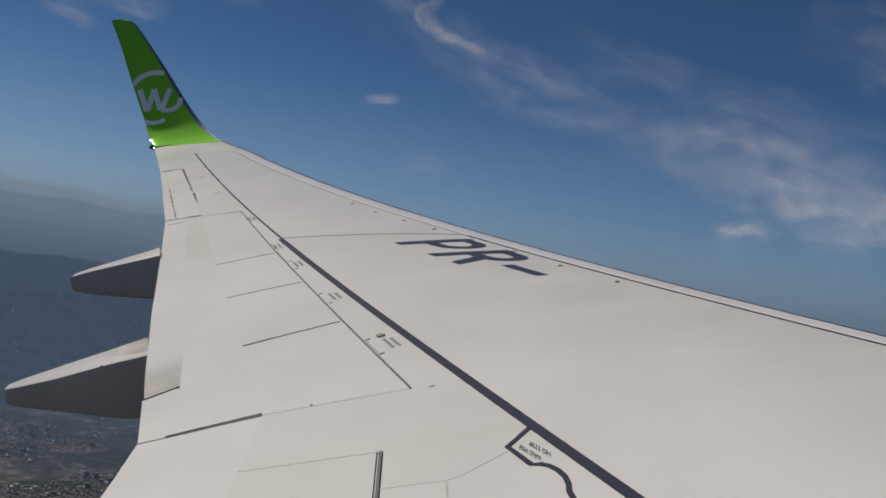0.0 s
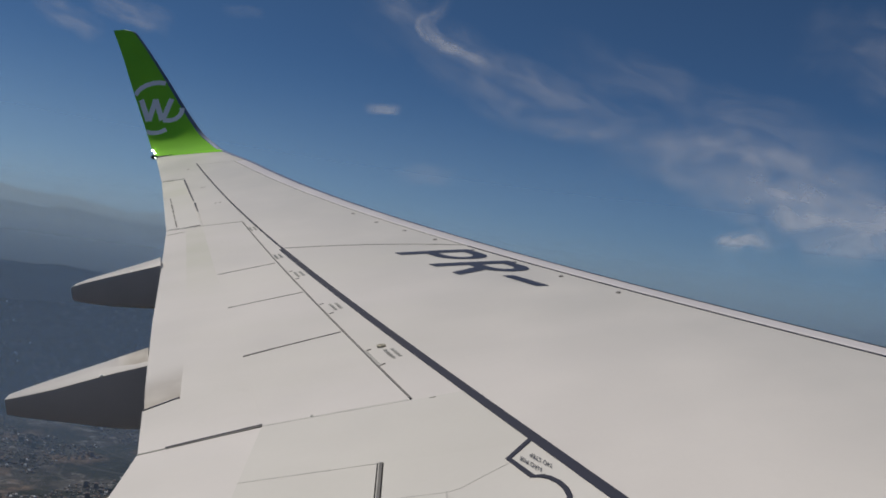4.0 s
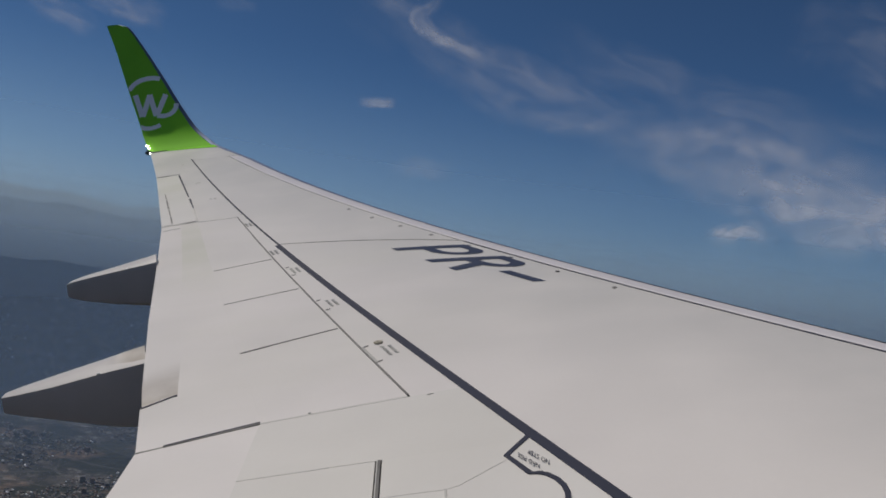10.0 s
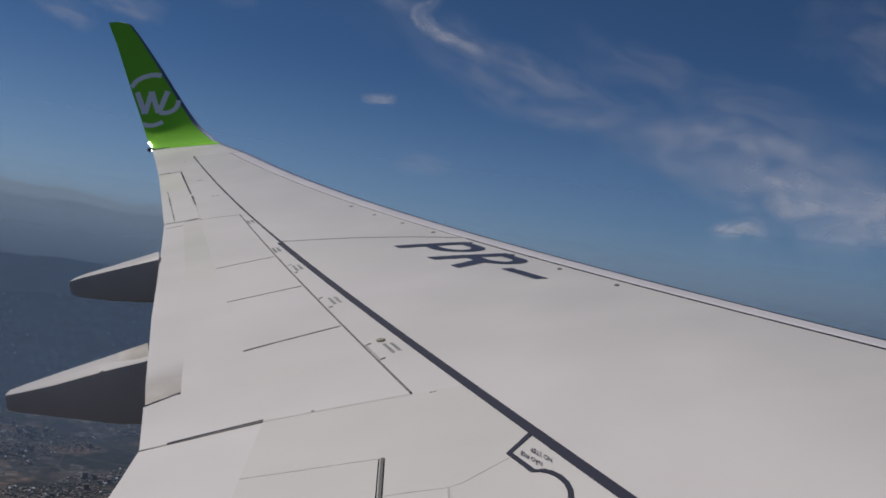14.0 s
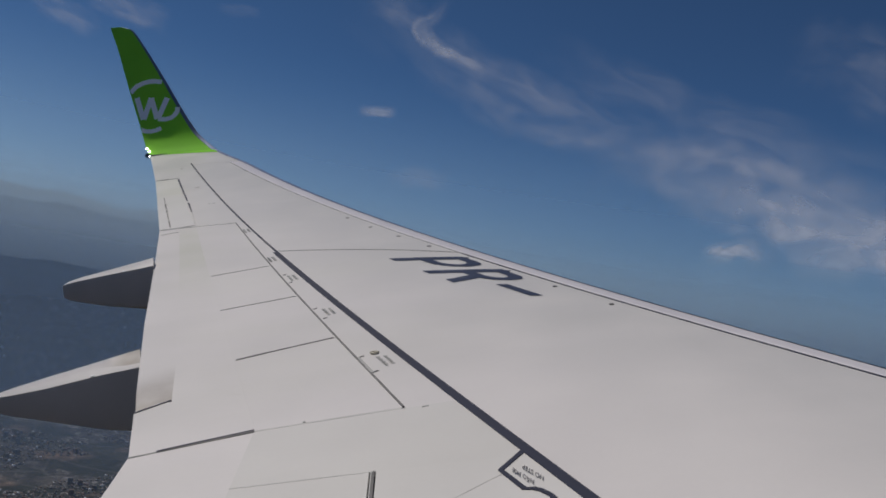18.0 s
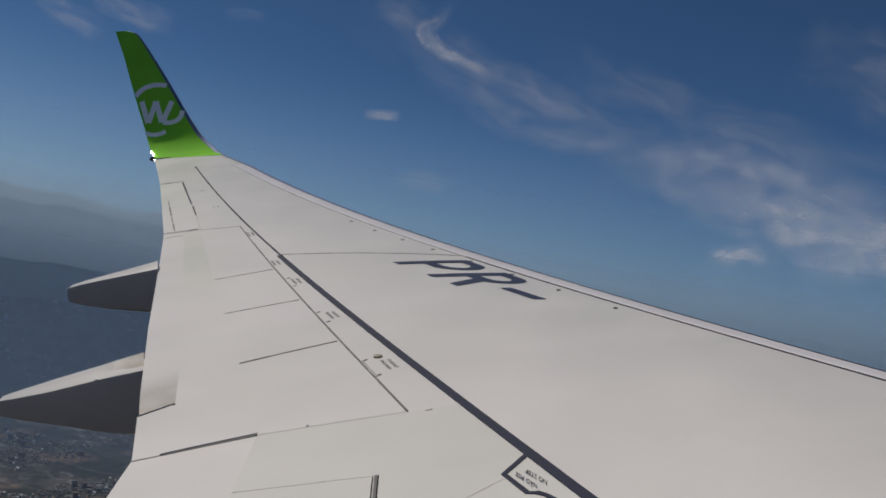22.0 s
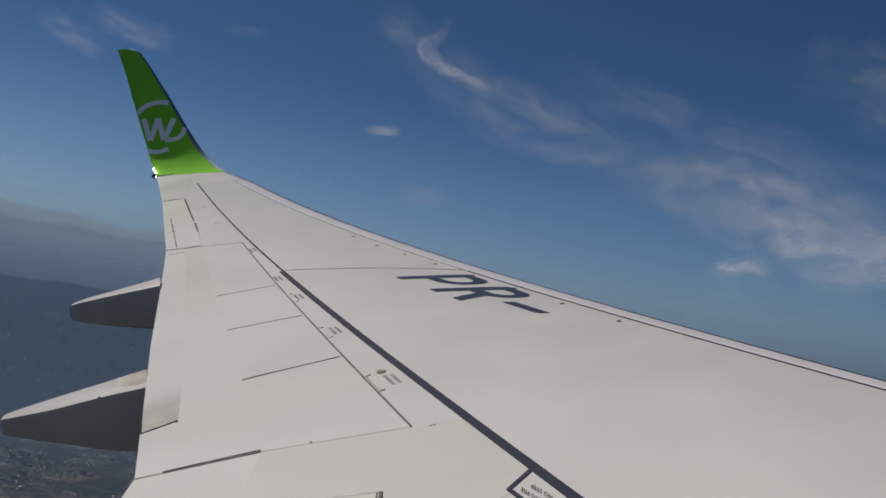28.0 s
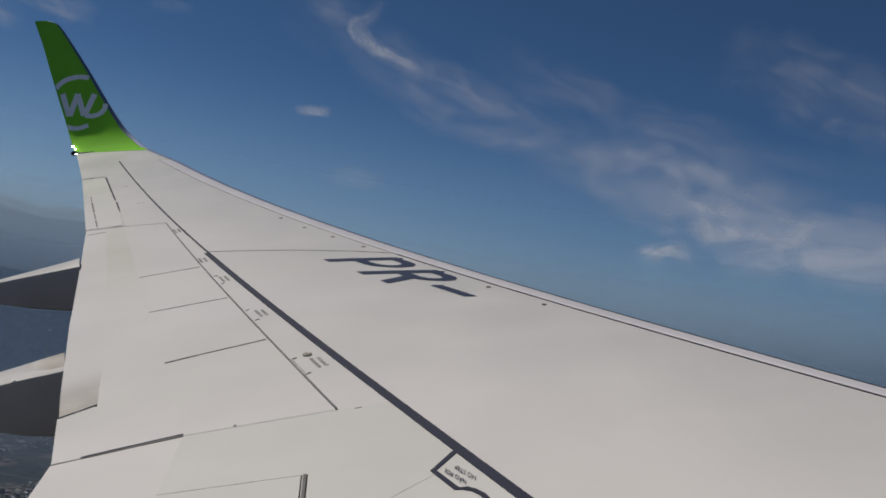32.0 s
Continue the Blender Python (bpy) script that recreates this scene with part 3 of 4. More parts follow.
# nationality letters
def glyph(name, foot, quads, bowl, label):
    """A painted block letter whose stem begins at `foot`. Its head points to the leading edge, its next letter inboard; across is in
    metres, up in parts of the cap height. quads: four-cornered strokes; bowl: outer and inner (bottom, top, reach) of the rounded part."""
    V, F = [], []

    def put(a, b):
        x, y = foot[0] + 0.463 * a + 0.66 * b, foot[1] - 0.886 * a - 0.135 * b
        V.append((x, y, top(x, y) + 0.004))

    def patch(p, q, r, t, n=12):
        """A stroke from the edge p-q to the edge t-r."""
        k = len(V)
        for i in range(n + 1):
            f = i / n
            put(p[0] + (t[0] - p[0]) * f, p[1] + (t[1] - p[1]) * f)
            put(q[0] + (r[0] - q[0]) * f, q[1] + (r[1] - q[1]) * f)
        F.extend((k + 2 * i, k + 2 * i + 1, k + 2 * i + 3, k + 2 * i + 2) for i in range(n))

    for q in quads:
        patch(*q)
    if bowl:
        k, rims = len(V), []
        for bottom, head, start, reach in bowl:
            mid, half = (bottom + head) / 2, (head - bottom) / 2
            rim = [(0.128, head)]
            rim += [(start + (reach - start) * math.cos(a) ** 0.85, mid + half * math.sin(a)) for a in (math.pi / 2 * (1 - i / 10) for i in range(10))]
            rim += [(start + (reach - start) * math.cos(a) ** 0.85, mid - half * math.sin(a)) for a in (math.pi / 2 * i / 10 for i in range(11))]
            rims.append(rim + [(0.128, bottom)])
        for o, i in zip(*rims):
            put(*o)
            put(*i)
        n = len(rims[0])
        F.extend((k + 2 * i, k + 2 * i + 1, k + 2 * i + 3, k + 2 * i + 2) for i in range(n - 1))
    return part(name, (V, F), LETTER, wing, label)


STEM = ((0.0, 0.0), (0.13, 0.0), (0.13, 1.0), (0.0, 1.0))
glyph("letter", (-5.965, 9.385), [STEM], ((0.345, 1.0, 0.24, 0.487), (0.50, 0.845, 0.22, 0.385)), "navy slanted letter P painted on the skin")
glyph("letter", (-5.668, 8.828), [STEM, ((0.405, 0.0), (0.53, 0.0), (0.37, 0.43), (0.235, 0.43))], ((0.41, 0.98, 0.25, 0.485), (0.575, 0.835, 0.23, 0.38)),
      "navy slanted letter R painted on the skin")
glyph("letter", (-5.668, 8.828), [((0.65, 0.40), (0.65, 0.535), (1.10, 0.55), (1.10, 0.41))], None, "navy dash after the letters")
for x, y in ((-5.275, 9.21), (-4.965, 8.625)):
    strip("letter_tick", wing, LETTER, [(x - 0.02, y + 0.008), (x + 0.025, y)], 0.022)


def disc(name, x, y, r, mat, h=0.006, n=14):
    V = [(x + r * math.cos(2 * math.pi * k / n), y + r * math.sin(2 * math.pi * k / n)) for k in range(n)]
    P = [(a, b, top(a, b) - 0.004) for a, b in V] + [(x + (a - x) * 0.85, y + (b - y) * 0.85, top(a, b) + h) for a, b in V]
    F = [(k, (k + 1) % n, n + (k + 1) % n, n + k) for k in range(n)] + [tuple(range(n, 2 * n))]
    return part(name, (P, F), mat, wing)


for x, y in ((-6.49, 11.46), (-6.20, 10.88), (-5.89, 10.33), (-5.59, 9.79), (-4.67, 8.03), (-4.37, 7.44)):
    disc("fastener_cap", x, y, 0.024 if y > 9 else 0.019, MID if y > 9 else SEAM)
disc("fastener_cap", -6.31, 5.868, 0.009, MARK)

# step warning: a boxed corner beside the walkway line, with its words
strip("warning_border", wing, NAVY, [(-5.262, 5.262), (-5.378, 5.10), (-5.30, 4.915), (-5.25, 4.905)], 0.025)
strip("warning_border", wing, NAVY, [(-5.265, 4.907), (-5.235, 4.885), (-5.205, 4.84), (-5.186, 4.78), (-5.182, 4.72), (-5.19, 4.665), (-5.183, 4.60), (-5.17, 4.4)], 0.023, 0.005)


SLANT = -1.2


def words(text, x, y, dx, dy, size, mat, stretch=1.0):
    """Painted slanting words that start at (x, y) and run along (dx, dy) on the wing."""
    cu = bpy.data.curves.new("words", "FONT")
    cu.body, cu.size, cu.offset, cu.space_character = text, size, size * 0.006, 1.08
    tmp = bpy.data.objects.new("words", cu)
    scene.collection.objects.link(tmp)
    me = bpy.data.meshes.new_from_object(tmp.evaluated_get(bpy.context.evaluated_depsgraph_get()))
    bpy.data.objects.remove(tmp)
    d = math.hypot(dx, dy)
    ex, ey = dx / d, dy / d
    for v in me.vertices:
        px, py = x + ex * (v.co.x + SLANT * v.co.y) * stretch - ey * v.co.y, y + ey * (v.co.x + SLANT * v.co.y) * stretch + ex * v.co.y
        v.co = (px, py, top(px, py) + 0.004)
    me.name = "warning_words"
    me.materials.append(mat)
    ob = new("warning_words", me)
    ob.parent = wing
    return tagged(ob, "small dark painted words " + text)


words("NO STEP", -5.208, 4.995, -0.075, 0.137, 0.036, NAVY)
words("NÃO PISE", -5.252, 4.972, -0.075, 0.137, 0.034, NAVY)

# small worn stencils beside the hinge line, too small to read
def stencil(x, y, n, mat):
    """A row of letter-sized bars that runs inboard along the hinge."""
    V, F = [], []
    for i in range(n):
        px, py = x + 0.0085 * i, y - 0.0235 * i
        v, f = ribbon([(px - 0.011, py + 0.004), (px + 0.011 - 0.004 * (i % 2), py - 0.004)], 0.009 if i % 3 else 0.013)
        F += [tuple(k + len(V) for k in q) for q in f]
        V += v
    return part("stencil", (V, F), mat, wing, "row of small worn painted marks")


for x, y in ((-7.655, 11.335), (-7.147, 9.89), (-6.845, 9.11), (-6.421, 7.965), (-5.966, 6.76)):
    stencil(x, y, 8, MARK)
    stencil(x + 0.045, y + 0.002, 7, MARK)
for x, y in ((-6.49, 8.0), (-6.388, 7.728), (-6.069, 6.80), (-5.97, 6.508), (-6.885, 9.165), (-6.79, 8.878)):
    strip("stencil_tick", wing, SEAM, [(x - 0.012, y - 0.008), (x + 0.014, y + 0.01)], 0.010)
strip("hinge_cover", wing, MARK, [(-6.09, 6.79), (-5.985, 6.49)], 0.018)


def eye_ring(x, y, r, thick):
    """A round lashing eye let into the skin."""
    n, m = 20, 8
    z = top(x, y) + 0.006
    V = [(x + (r + thick * math.cos(b)) * math.cos(a), y + (r + thick * math.cos(b)) * math.sin(a), z + thick * math.sin(b))
         for a in (2 * math.pi * i / n for i in range(n)) for b in (2 * math.pi * k / m for k in range(m))]
    F = [(i * m + k, ((i + 1) % n) * m + k, ((i + 1) % n) * m + (k + 1) % m, i * m + (k + 1) % m) for i in range(n) for k in range(m)]
    return smooth(part("lug_ring", (V, F), BRASS, wing, "worn brass lashing eye"))


eye_ring(-5.992, 6.84, 0.022, 0.008)
disc("lug", -5.992, 6.84, 0.018, PRIMER, 0.003)
for x, y in ((-9.44, 15.68), (-8.88, 14.21), (-8.84, 14.21), (-8.42, 13.04), (-8.36, 13.04)):
    disc("rivet_mark", x, y, 0.02, FAINT, 0.004)


# ---------------------------------------------------------------- flap track fairings
def fairing(y, sections, label, cut=None, mat=LIT_GREY):
    """sections: x, ridge z, shoulder z, bottom z, half width and, if it is scooped out beside the ridge, how deep; from under the wing to the tail;
    cut: where it comes out from under the slanting trailing edge."""
    V, F = [], []
    ring = ((0.0, 0), (0.5, 0.42), (0.96, 0.93), (1.0, 1.0), (1.0, 1.06), (0.97, 1.7), (0.8, 1.93), (0.4, 2.0))
    for x, zr, zs, zb, w, *scoop in sections:
        loop = []
        dip = scoop[0] if scoop else 0.0
        for s, k in ring + tuple((-s, k) for s, k in ring[:0:-1]):
            z = zr + (zs - zr) * (k + dip * (s != 0) * (1 - k)) if k <= 1 else zs + (zb - zs) * (k - 1)
            slant = -0.27 * s * w * max(0, 1 - abs(x - cut) / 0.45) if cut else 0
            loop.append((x + slant, y + s * w, z))
        V += loop
    w = 2 * len(ring) - 1
    for i in range(len(sections) - 1):
        for k in range(w):
            F.append((i * w + k, (i + 1) * w + k, (i + 1) * w + (k + 1) % w, i * w + (k + 1) % w))
    F += [tuple(range(w)), tuple((len(sections) - 1) * w + k for k in range(w))[::-1]]
    f = smooth(part("flap_fairing", (V, F), SHADED_GREY, wing, label))
    m = f.data
    m.materials.append(mat)
    m.materials.append(LIT_GREY)
    # sides take the tone with shade in it, shoulders the paler lit one
    for p in m.polygons[:w * (len(sections) - 1)]:
        k = min(p.index % w, w - 1 - p.index % w)
        p.material_index = 1 if k == 0 else 2 if k < 3 else 0
    m.set_sharp_from_angle(angle=radians(34))
    return f


fa = fairing(10.15, [(-6.3, 0.86, 0.84, 0.80, 0.06), (-6.8, 0.95, 0.90, 0.72, 0.13), (-7.5, 1.08, 1.02, 0.68, 0.17), (-8.0, 1.10, 1.05, 0.71, 0.18), (-8.315, 1.14, 1.10, 0.765, 0.175), (-8.321, 1.283, 1.216, 0.767, 0.175), (-8.40, 1.264, 1.203, 0.78, 0.173),
                     (-8.78, 1.19, 1.15, 0.84, 0.15), (-9.05, 1.14, 1.112, 0.895, 0.12), (-9.18, 1.105, 1.087, 0.93, 0.09), (-9.215, 1.085, 1.07, 0.95, 0.06)],
             "long grey canoe fairing under the outer flap", -8.321)
fb = fairing(7.4, [(-5.3, 0.42, 0.40, 0.36, 0.07), (-5.8, 0.47, 0.42, 0.28, 0.15), (-6.6, 0.60, 0.55, 0.22, 0.20), (-7.2, 0.70, 0.64, 0.25, 0.21), (-7.610, 0.72, 0.68, 0.29, 0.204), (-7.616, 0.850, 0.766, 0.29, 0.204, 0.8), (-7.70, 0.832, 0.752, 0.31, 0.202, 0.75), (-7.80, 0.809, 0.738, 0.32, 0.197, 0.4),
                   (-7.90, 0.786, 0.720, 0.335, 0.19), (-8.22, 0.716, 0.658, 0.41, 0.15), (-8.48, 0.656, 0.622, 0.465, 0.11), (-8.595, 0.625, 0.607, 0.49, 0.075)],
             "long grey canoe fairing under the inner flap end", -7.616, SCOOP_SHADE_GREY)
for y, x, z, f in ((7.205, -7.88, 0.728, fb), (10.0, -8.57, 1.178, fa)):
    bm = bmesh.new()
    bmesh.ops.create_uvsphere(bm, u_segments=10, v_segments=6, radius=0.014, matrix=Matrix.Translation((x, y, z)) @ Matrix.Diagonal((1, 1, 0.5, 1)))
    part("bolt", bm, CHROME, f, "bright steel bolt")


# ---------------------------------------------------------------- winglet
WL = ((16.940, 2.608, -10.325, -9.120), (17.100, 2.730, -10.409, -9.271), (17.265, 2.939, -10.499, -9.498),
      (17.365, 3.194, -10.570, -9.672), (17.463, 3.493, -10.658, -9.842), (17.632, 4.029, -10.807, -10.128),
      (17.804, 4.580, -10.953, -10.441), (17.909, 4.921, -11.061, -10.653), (17.931, 4.994, -11.083, -10.727),
      (17.947, 5.046, -11.100, -10.889))
WS = (0.000, 0.201, 0.471, 0.762, 1.078, 1.626, 2.180, 2.516, 2.588, 2.639)


def wl_line(s, k):
    """Column k of the winglet's sections at s metres up, curved smoothly through them."""
    v = [r[k] for r in WL]
    i = min(max(int(np.searchsorted(WS, s)) - 1, 0), len(WS) - 2)
    h = WS[i + 1] - WS[i]
    f = min(max((s - WS[i]) / h, 0), 1)
    a, b = ((v[min(j + 1, len(v) - 1)] - v[max(j - 1, 0)]) / (WS[min(j + 1, len(v) - 1)] - WS[max(j - 1, 0)]) * h for j in (i, i + 1))
    return v[i] * (1 + 2 * f) * (1 - f) ** 2 + a * f * (1 - f) ** 2 + v[i + 1] * f * f * (3 - 2 * f) + b * f * f * (f - 1)


def wl_at(s, u, side=0.0, lift=0.0):
    """A point of the winglet: s metres up along it, u of its chord from the nose; side 1: the face towards the cabin, -1: the outer face."""
    y, z, xt, xl = (wl_line(s, k) for k in range(4))
    e = 0.03
    ya, za, yb, zb = (wl_line(min(max(s + d, 0), WS[-1]), k) for d in (-e, e) for k in (0, 1))
    d = math.hypot(yb - ya, zb - za)
    ny, nz = -(zb - za) / d, (yb - ya) / d
    c = xl - xt
    k = min(1.0, s / 0.35)
    h = c * ((0.081 * (1 - k) + 0.05 * k) if side > 0 else (0.25 * (1 - k) + 0.16 * k)) * (math.sqrt(max(u, 0)) - u) + 0.003
    o = side * h + (lift if side > 0 else -lift)
    return (xl - c * u, y + ny * o, z + nz * o)


def winglet():
    root = part("winglet", _loft(0.085, 1.0), GREEN, wing, "lime green blended winglet")
    smooth(root)
    root.data.set_sharp_from_angle(angle=radians(50))
    edge = smooth(part("leading_edge", _loft(0.0, 0.083), METAL, root, "dull bare metal leading edge"))
    return root


def _loft(u0, u1):
    ss = [WS[-1] * i / 48 for i in range(49)]
    us = [u0 + (u1 - u0) * (k / 14) ** 1.3 for k in range(15)]
    V, F = [], []
    for s in ss:
        V += [wl_at(s, u, 1) for u in us] + [wl_at(s, u, -1) for u in us[::-1]]
    w = 2 * len(us)
    for i in range(48):
        for k in range(w):
            F.append((i * w + k, i * w + (k + 1) % w, (i + 1) * w + (k + 1) % w, (i + 1) * w + k))
    F.append(tuple(48 * w + k for k in range(w)))
    return V, F


wlet = winglet()


def wl_ribbon(points, width, lift=0.004):
    """A painted stroke on the winglet's cabin side; points: metres up along it and metres aft."""
    pts = []
    for (sa, xa), (sb, xb) in zip(points, points[1:]):
        k = max(1, int(math.hypot(sb - sa, xb - xa) / 0.03))
        pts += [(sa + (sb - sa) * i / k, xa + (xb - xa) * i / k) for i in range(k)]
    pts.append(points[-1])
    V, F = [], []
    n = len(pts)
    for i, (s, x) in enumerate(pts):
        (s0, x0), (s1, x1) = pts[max(i - 1, 0)], pts[min(i + 1, n - 1)]
        d = math.hypot(s1 - s0, x1 - x0) or 1
        for k in (1, -1):
            sv, xv = s + (x1 - x0) / d * width / 2 * k, x - (s1 - s0) / d * width / 2 * k
            xt, xl = (wl_line(sv, c) for c in (2, 3))
            V.append(wl_at(sv, min(max((xl + xv) / (xl - xt), 0), 0.995), 1, lift))
    F = [(2 * i, 2 * i + 1, 2 * i + 3, 2 * i + 2) for i in range(n - 1)]
    return V, F


def emblem(name, points, width, lift=0.002):
    return part(name, wl_ribbon(points, width, lift), EMBLEM, wlet, "pale painted emblem stroke")


emblem("emblem_arc", [(1.38, 10.729), (1.44, 10.684), (1.50, 10.616), (1.545, 10.517), (1.57, 10.397), (1.57, 10.287), (1.545, 10.166)], 0.085)
emblem("emblem_arc", [(1.05, 9.886), (0.97, 9.895), (0.90, 9.941), (0.85, 10.011), (0.83, 10.111), (0.85, 10.240)], 0.085)
emblem("emblem_arc", [(0.665, 10.554), (0.62, 10.464), (0.61, 10.355), (0.625, 10.275), (0.66, 10.184)], 0.085)
for a, b in (((1.28, 10.618), (0.86, 10.506)), ((0.86, 10.496), (1.26, 10.357)), ((1.26, 10.357), (0.85, 10.256)), ((0.85, 10.245), (1.24, 10.068))):
    emblem("emblem_bar", [a, b], 0.095, 0.003)


def root_paint():
    """The green paint runs a little way down onto the wing towards the nose."""
    V, F = [], []
    for i in range(17):
        u = 0.07 + 0.93 * i / 16
        for k in range(5):
            y = 16.95 - 0.24 * (1 - u) * k / 4
            x0, x1 = nose(y) - tip_cut(y) - blunt(y) * chord(y), tail(y)
            x = x0 + (x1 - x0) * u
            V.append((x, y, rounded(x, y, 1) + 0.004))
    for i in range(16):
        for k in range(4):
            F.append((5 * i + k, 5 * i + k + 1, 5 * i + k + 6, 5 * i + k + 5))
    return smooth(part("root_paint", (V, F), GREEN, wlet))


root_paint()

# wing-tip lamp housing at the foot of the winglet
def lamp_material():
    m = bpy.data.materials.new("white lamp glass")
    m.use_nodes = True
    b = m.node_tree.nodes["Principled BSDF"]
    b.inputs["Base Color"].default_value = (0.9, 0.9, 0.88, 1)
    b.inputs["Emission Color"].default_value = (1, 0.97, 0.9, 1)
    b.inputs["Emission Strength"].default_value = 14
    return m


LAMP = lamp_material()


def blob(centre, size, seg=14):
    bm = bmesh.new()
    bmesh.ops.create_uvsphere(bm, u_segments=seg, v_segments=8, radius=1, matrix=Matrix.Translation(centre) @ Matrix.Diagonal((*size, 1)))
    return bm


def rounded_box(centre, size, bevel):
    bm = bmesh.new()
    bmesh.ops.create_cube(bm, size=1, matrix=Matrix.Translation(centre) @ Matrix.Diagonal((*size, 1)))
    bmesh.ops.bevel(bm, geom=bm.edges[:], offset=bevel, segments=2, affect="EDGES")
    return bm


housing = part("lamp_housing", rounded_box((-10.335, 16.905, 2.615), (0.10, 0.10, 0.075), 0.02), BLACK, wing, "small black tip lamp housing")
for c, r in (((-10.395, 17.06, 2.745), 0.016), ((-10.34, 16.99, 2.69), 0.013), ((-10.30, 16.86, 2.60), 0.009)):
    smooth(part("lamp", blob(c, (r * 1.2, r * 0.7, r * 0.9)), LAMP, housing, "bright white tip lamp"))
strip("tip_joint", wing, PRIMER, [(-10.31, 16.925), (-10.02, 16.938)], (0.045, 0.006), 0.012)


# ---------------------------------------------------------------- cabin side
def fuselage():
    """The plain tube that the wing grows from, with the window that the view goes through."""
    hull = tagged(new("fuselage"), "plain white airliner fuselage side with a cabin window", "fuselage", kind="structure")
    hull.matrix_world = ATT
    R, zc0, t = 1.88, 1.35, 0.03
    x_cuts = [-15, -12, -9, -7, -6.1, -5.93, -5.33, -5.1, -4, -2, 0, 3, 5]
    a_win = (math.asin((1.58 - zc0) / R), math.asin((2.08 - zc0) / R))
    angs = [-math.pi / 2 + 2 * math.pi * k / 48 for k in range(48)]
    angs = sorted([a for a in angs if not a_win[0] - 0.05 < a < a_win[1] + 0.05] + list(a_win))
    n = len(angs)
    V, F = [], []
    for x in x_cuts:
        for rad in (R, R - t):
            V += [(x, rad * math.cos(a), zc0 + rad * math.sin(a)) for a in angs]
    iw = angs.index(a_win[0])
    for i in range(len(x_cuts) - 1):
        for k in range(n):
            if x_cuts[i] == -5.93 and k == iw:
                a, b, c, d = (2 * i) * n + k, (2 * i) * n + k + 1, (2 * i + 2) * n + k + 1, (2 * i + 2) * n + k
                for p, q in ((a, b), (b, c), (c, d), (d, a)):
                    F.append((p, q, q + n, p + n))
                continue
            j = (k + 1) % n
            F.append((2 * i * n + k, 2 * (i + 1) * n + k, 2 * (i + 1) * n + j, 2 * i * n + j))
            F.append(((2 * i + 1) * n + k, (2 * i + 1) * n + j, (2 * i + 3) * n + j, (2 * i + 3) * n + k))
    F.append(tuple(range(n)))
    F.append(tuple(2 * (len(x_cuts) - 1) * n + k for k in range(n))[::-1])
    smooth(part("hull_skin", (V, F), SKIN, hull)).data.set_sharp_from_angle(angle=radians(30))
    # window frame
    V, F = [], []
    m = 40
    zm, xm = 1.83, -5.63
    for k in range(m):
        a = 2 * math.pi * k / m
        cx, sz = math.cos(a), math.sin(a)
        sx = math.copysign(abs(cx) ** 0.5, cx)
        sy = math.copysign(abs(sz) ** 0.5, sz)
        for ax, az, off in ((0.275, 0.225, 0.012), (0.30, 0.25, 0.012), (0.30, 0.25, -0.045), (0.275, 0.225, -0.045)):
            z = zm + az * sy
            V.append((xm + ax * sx, math.sqrt(R * R - (z - zc0) ** 2) + off, z))
    for k in range(m):
        for j in range(4):
            F.append((4 * k + j, 4 * k + (j + 1) % 4, 4 * ((k + 1) % m) + (j + 1) % 4, 4 * ((k + 1) % m) + j))
    part("window_frame", (V, F), METAL, hull, "thin bare metal window frame")


fuselage()

# ---------------------------------------------------------------- land far below
EYE = Vector((-5.92, 1.35, 0.64))
GROUND = -700.0


def land_height(x, y):
    r = math.hypot(x, y)
    az = math.atan2(x, y)
    p = Vector((x / 900, y / 900, 0.3))
    h = GROUND + 45 * noise.fractal(p, 1.0, 2.0, 4) + 30 * max(0, noise.noise(Vector((x / 500, y / 500, 3))))
    f = min(max((r - 2700) / 900, 0), 1)
    f = f * f * (3 - 2 * f)
    h += f * (44 + 34 * noise.fractal(Vector((x / 800, y / 800, 7.7)), 1.0, 2.1, 5))
    g = min(max((r - 3500) / 1150, 0), 1)
    g = g * g * (3 - 2 * g)
    flat = min(max((az + 0.2) / 0.5, 0), 1) * min(max((2.6 - az) / 0.5, 0), 1)      # plains abreast, hills aft
    h += g * (850 - 210 * flat + 75 * noise.fractal(Vector((math.sin(az) * 7, math.cos(az) * 7, 1.1)), 0.9, 2.0, 5) - f * 44)
    # folded ridges that stand out of the mist
    k = max(0, 1 - abs(r - 3820) / 420)
    h += k * k * (3 - 2 * k) * (70 + 75 * noise.fractal(Vector((x / 420, y / 420, 5.2)), 0.9, 2.1, 5))
    return h


def land():
    na, nr = 300, 110
    V, F = [(0, 0, GROUND)], []
    for i in range(1, nr + 1):
        r = 4880 * (i / nr) ** 0.9
        for k in range(na):
            a = 2 * math.pi * k / na
            x, y = r * math.sin(a), r * math.cos(a)
            V.append((x, y, land_height(x, y)))
    for k in range(na):
        F.append((0, 1 + (k + 1) % na, 1 + k))
    for i in range(nr - 1):
        b = 1 + i * na
        for k in range(na):
            j = (k + 1) % na
            F.append((b + k, b + j, b + na + j, b + na + k))
    me = bpy.data.meshes.new("ground")
    me.from_pydata(V, [], F)
    ob = new("ground", me)
    return smooth(tagged(ob, "hilly wooded land with towns far below", "ground", kind="structure"))


ground = land()


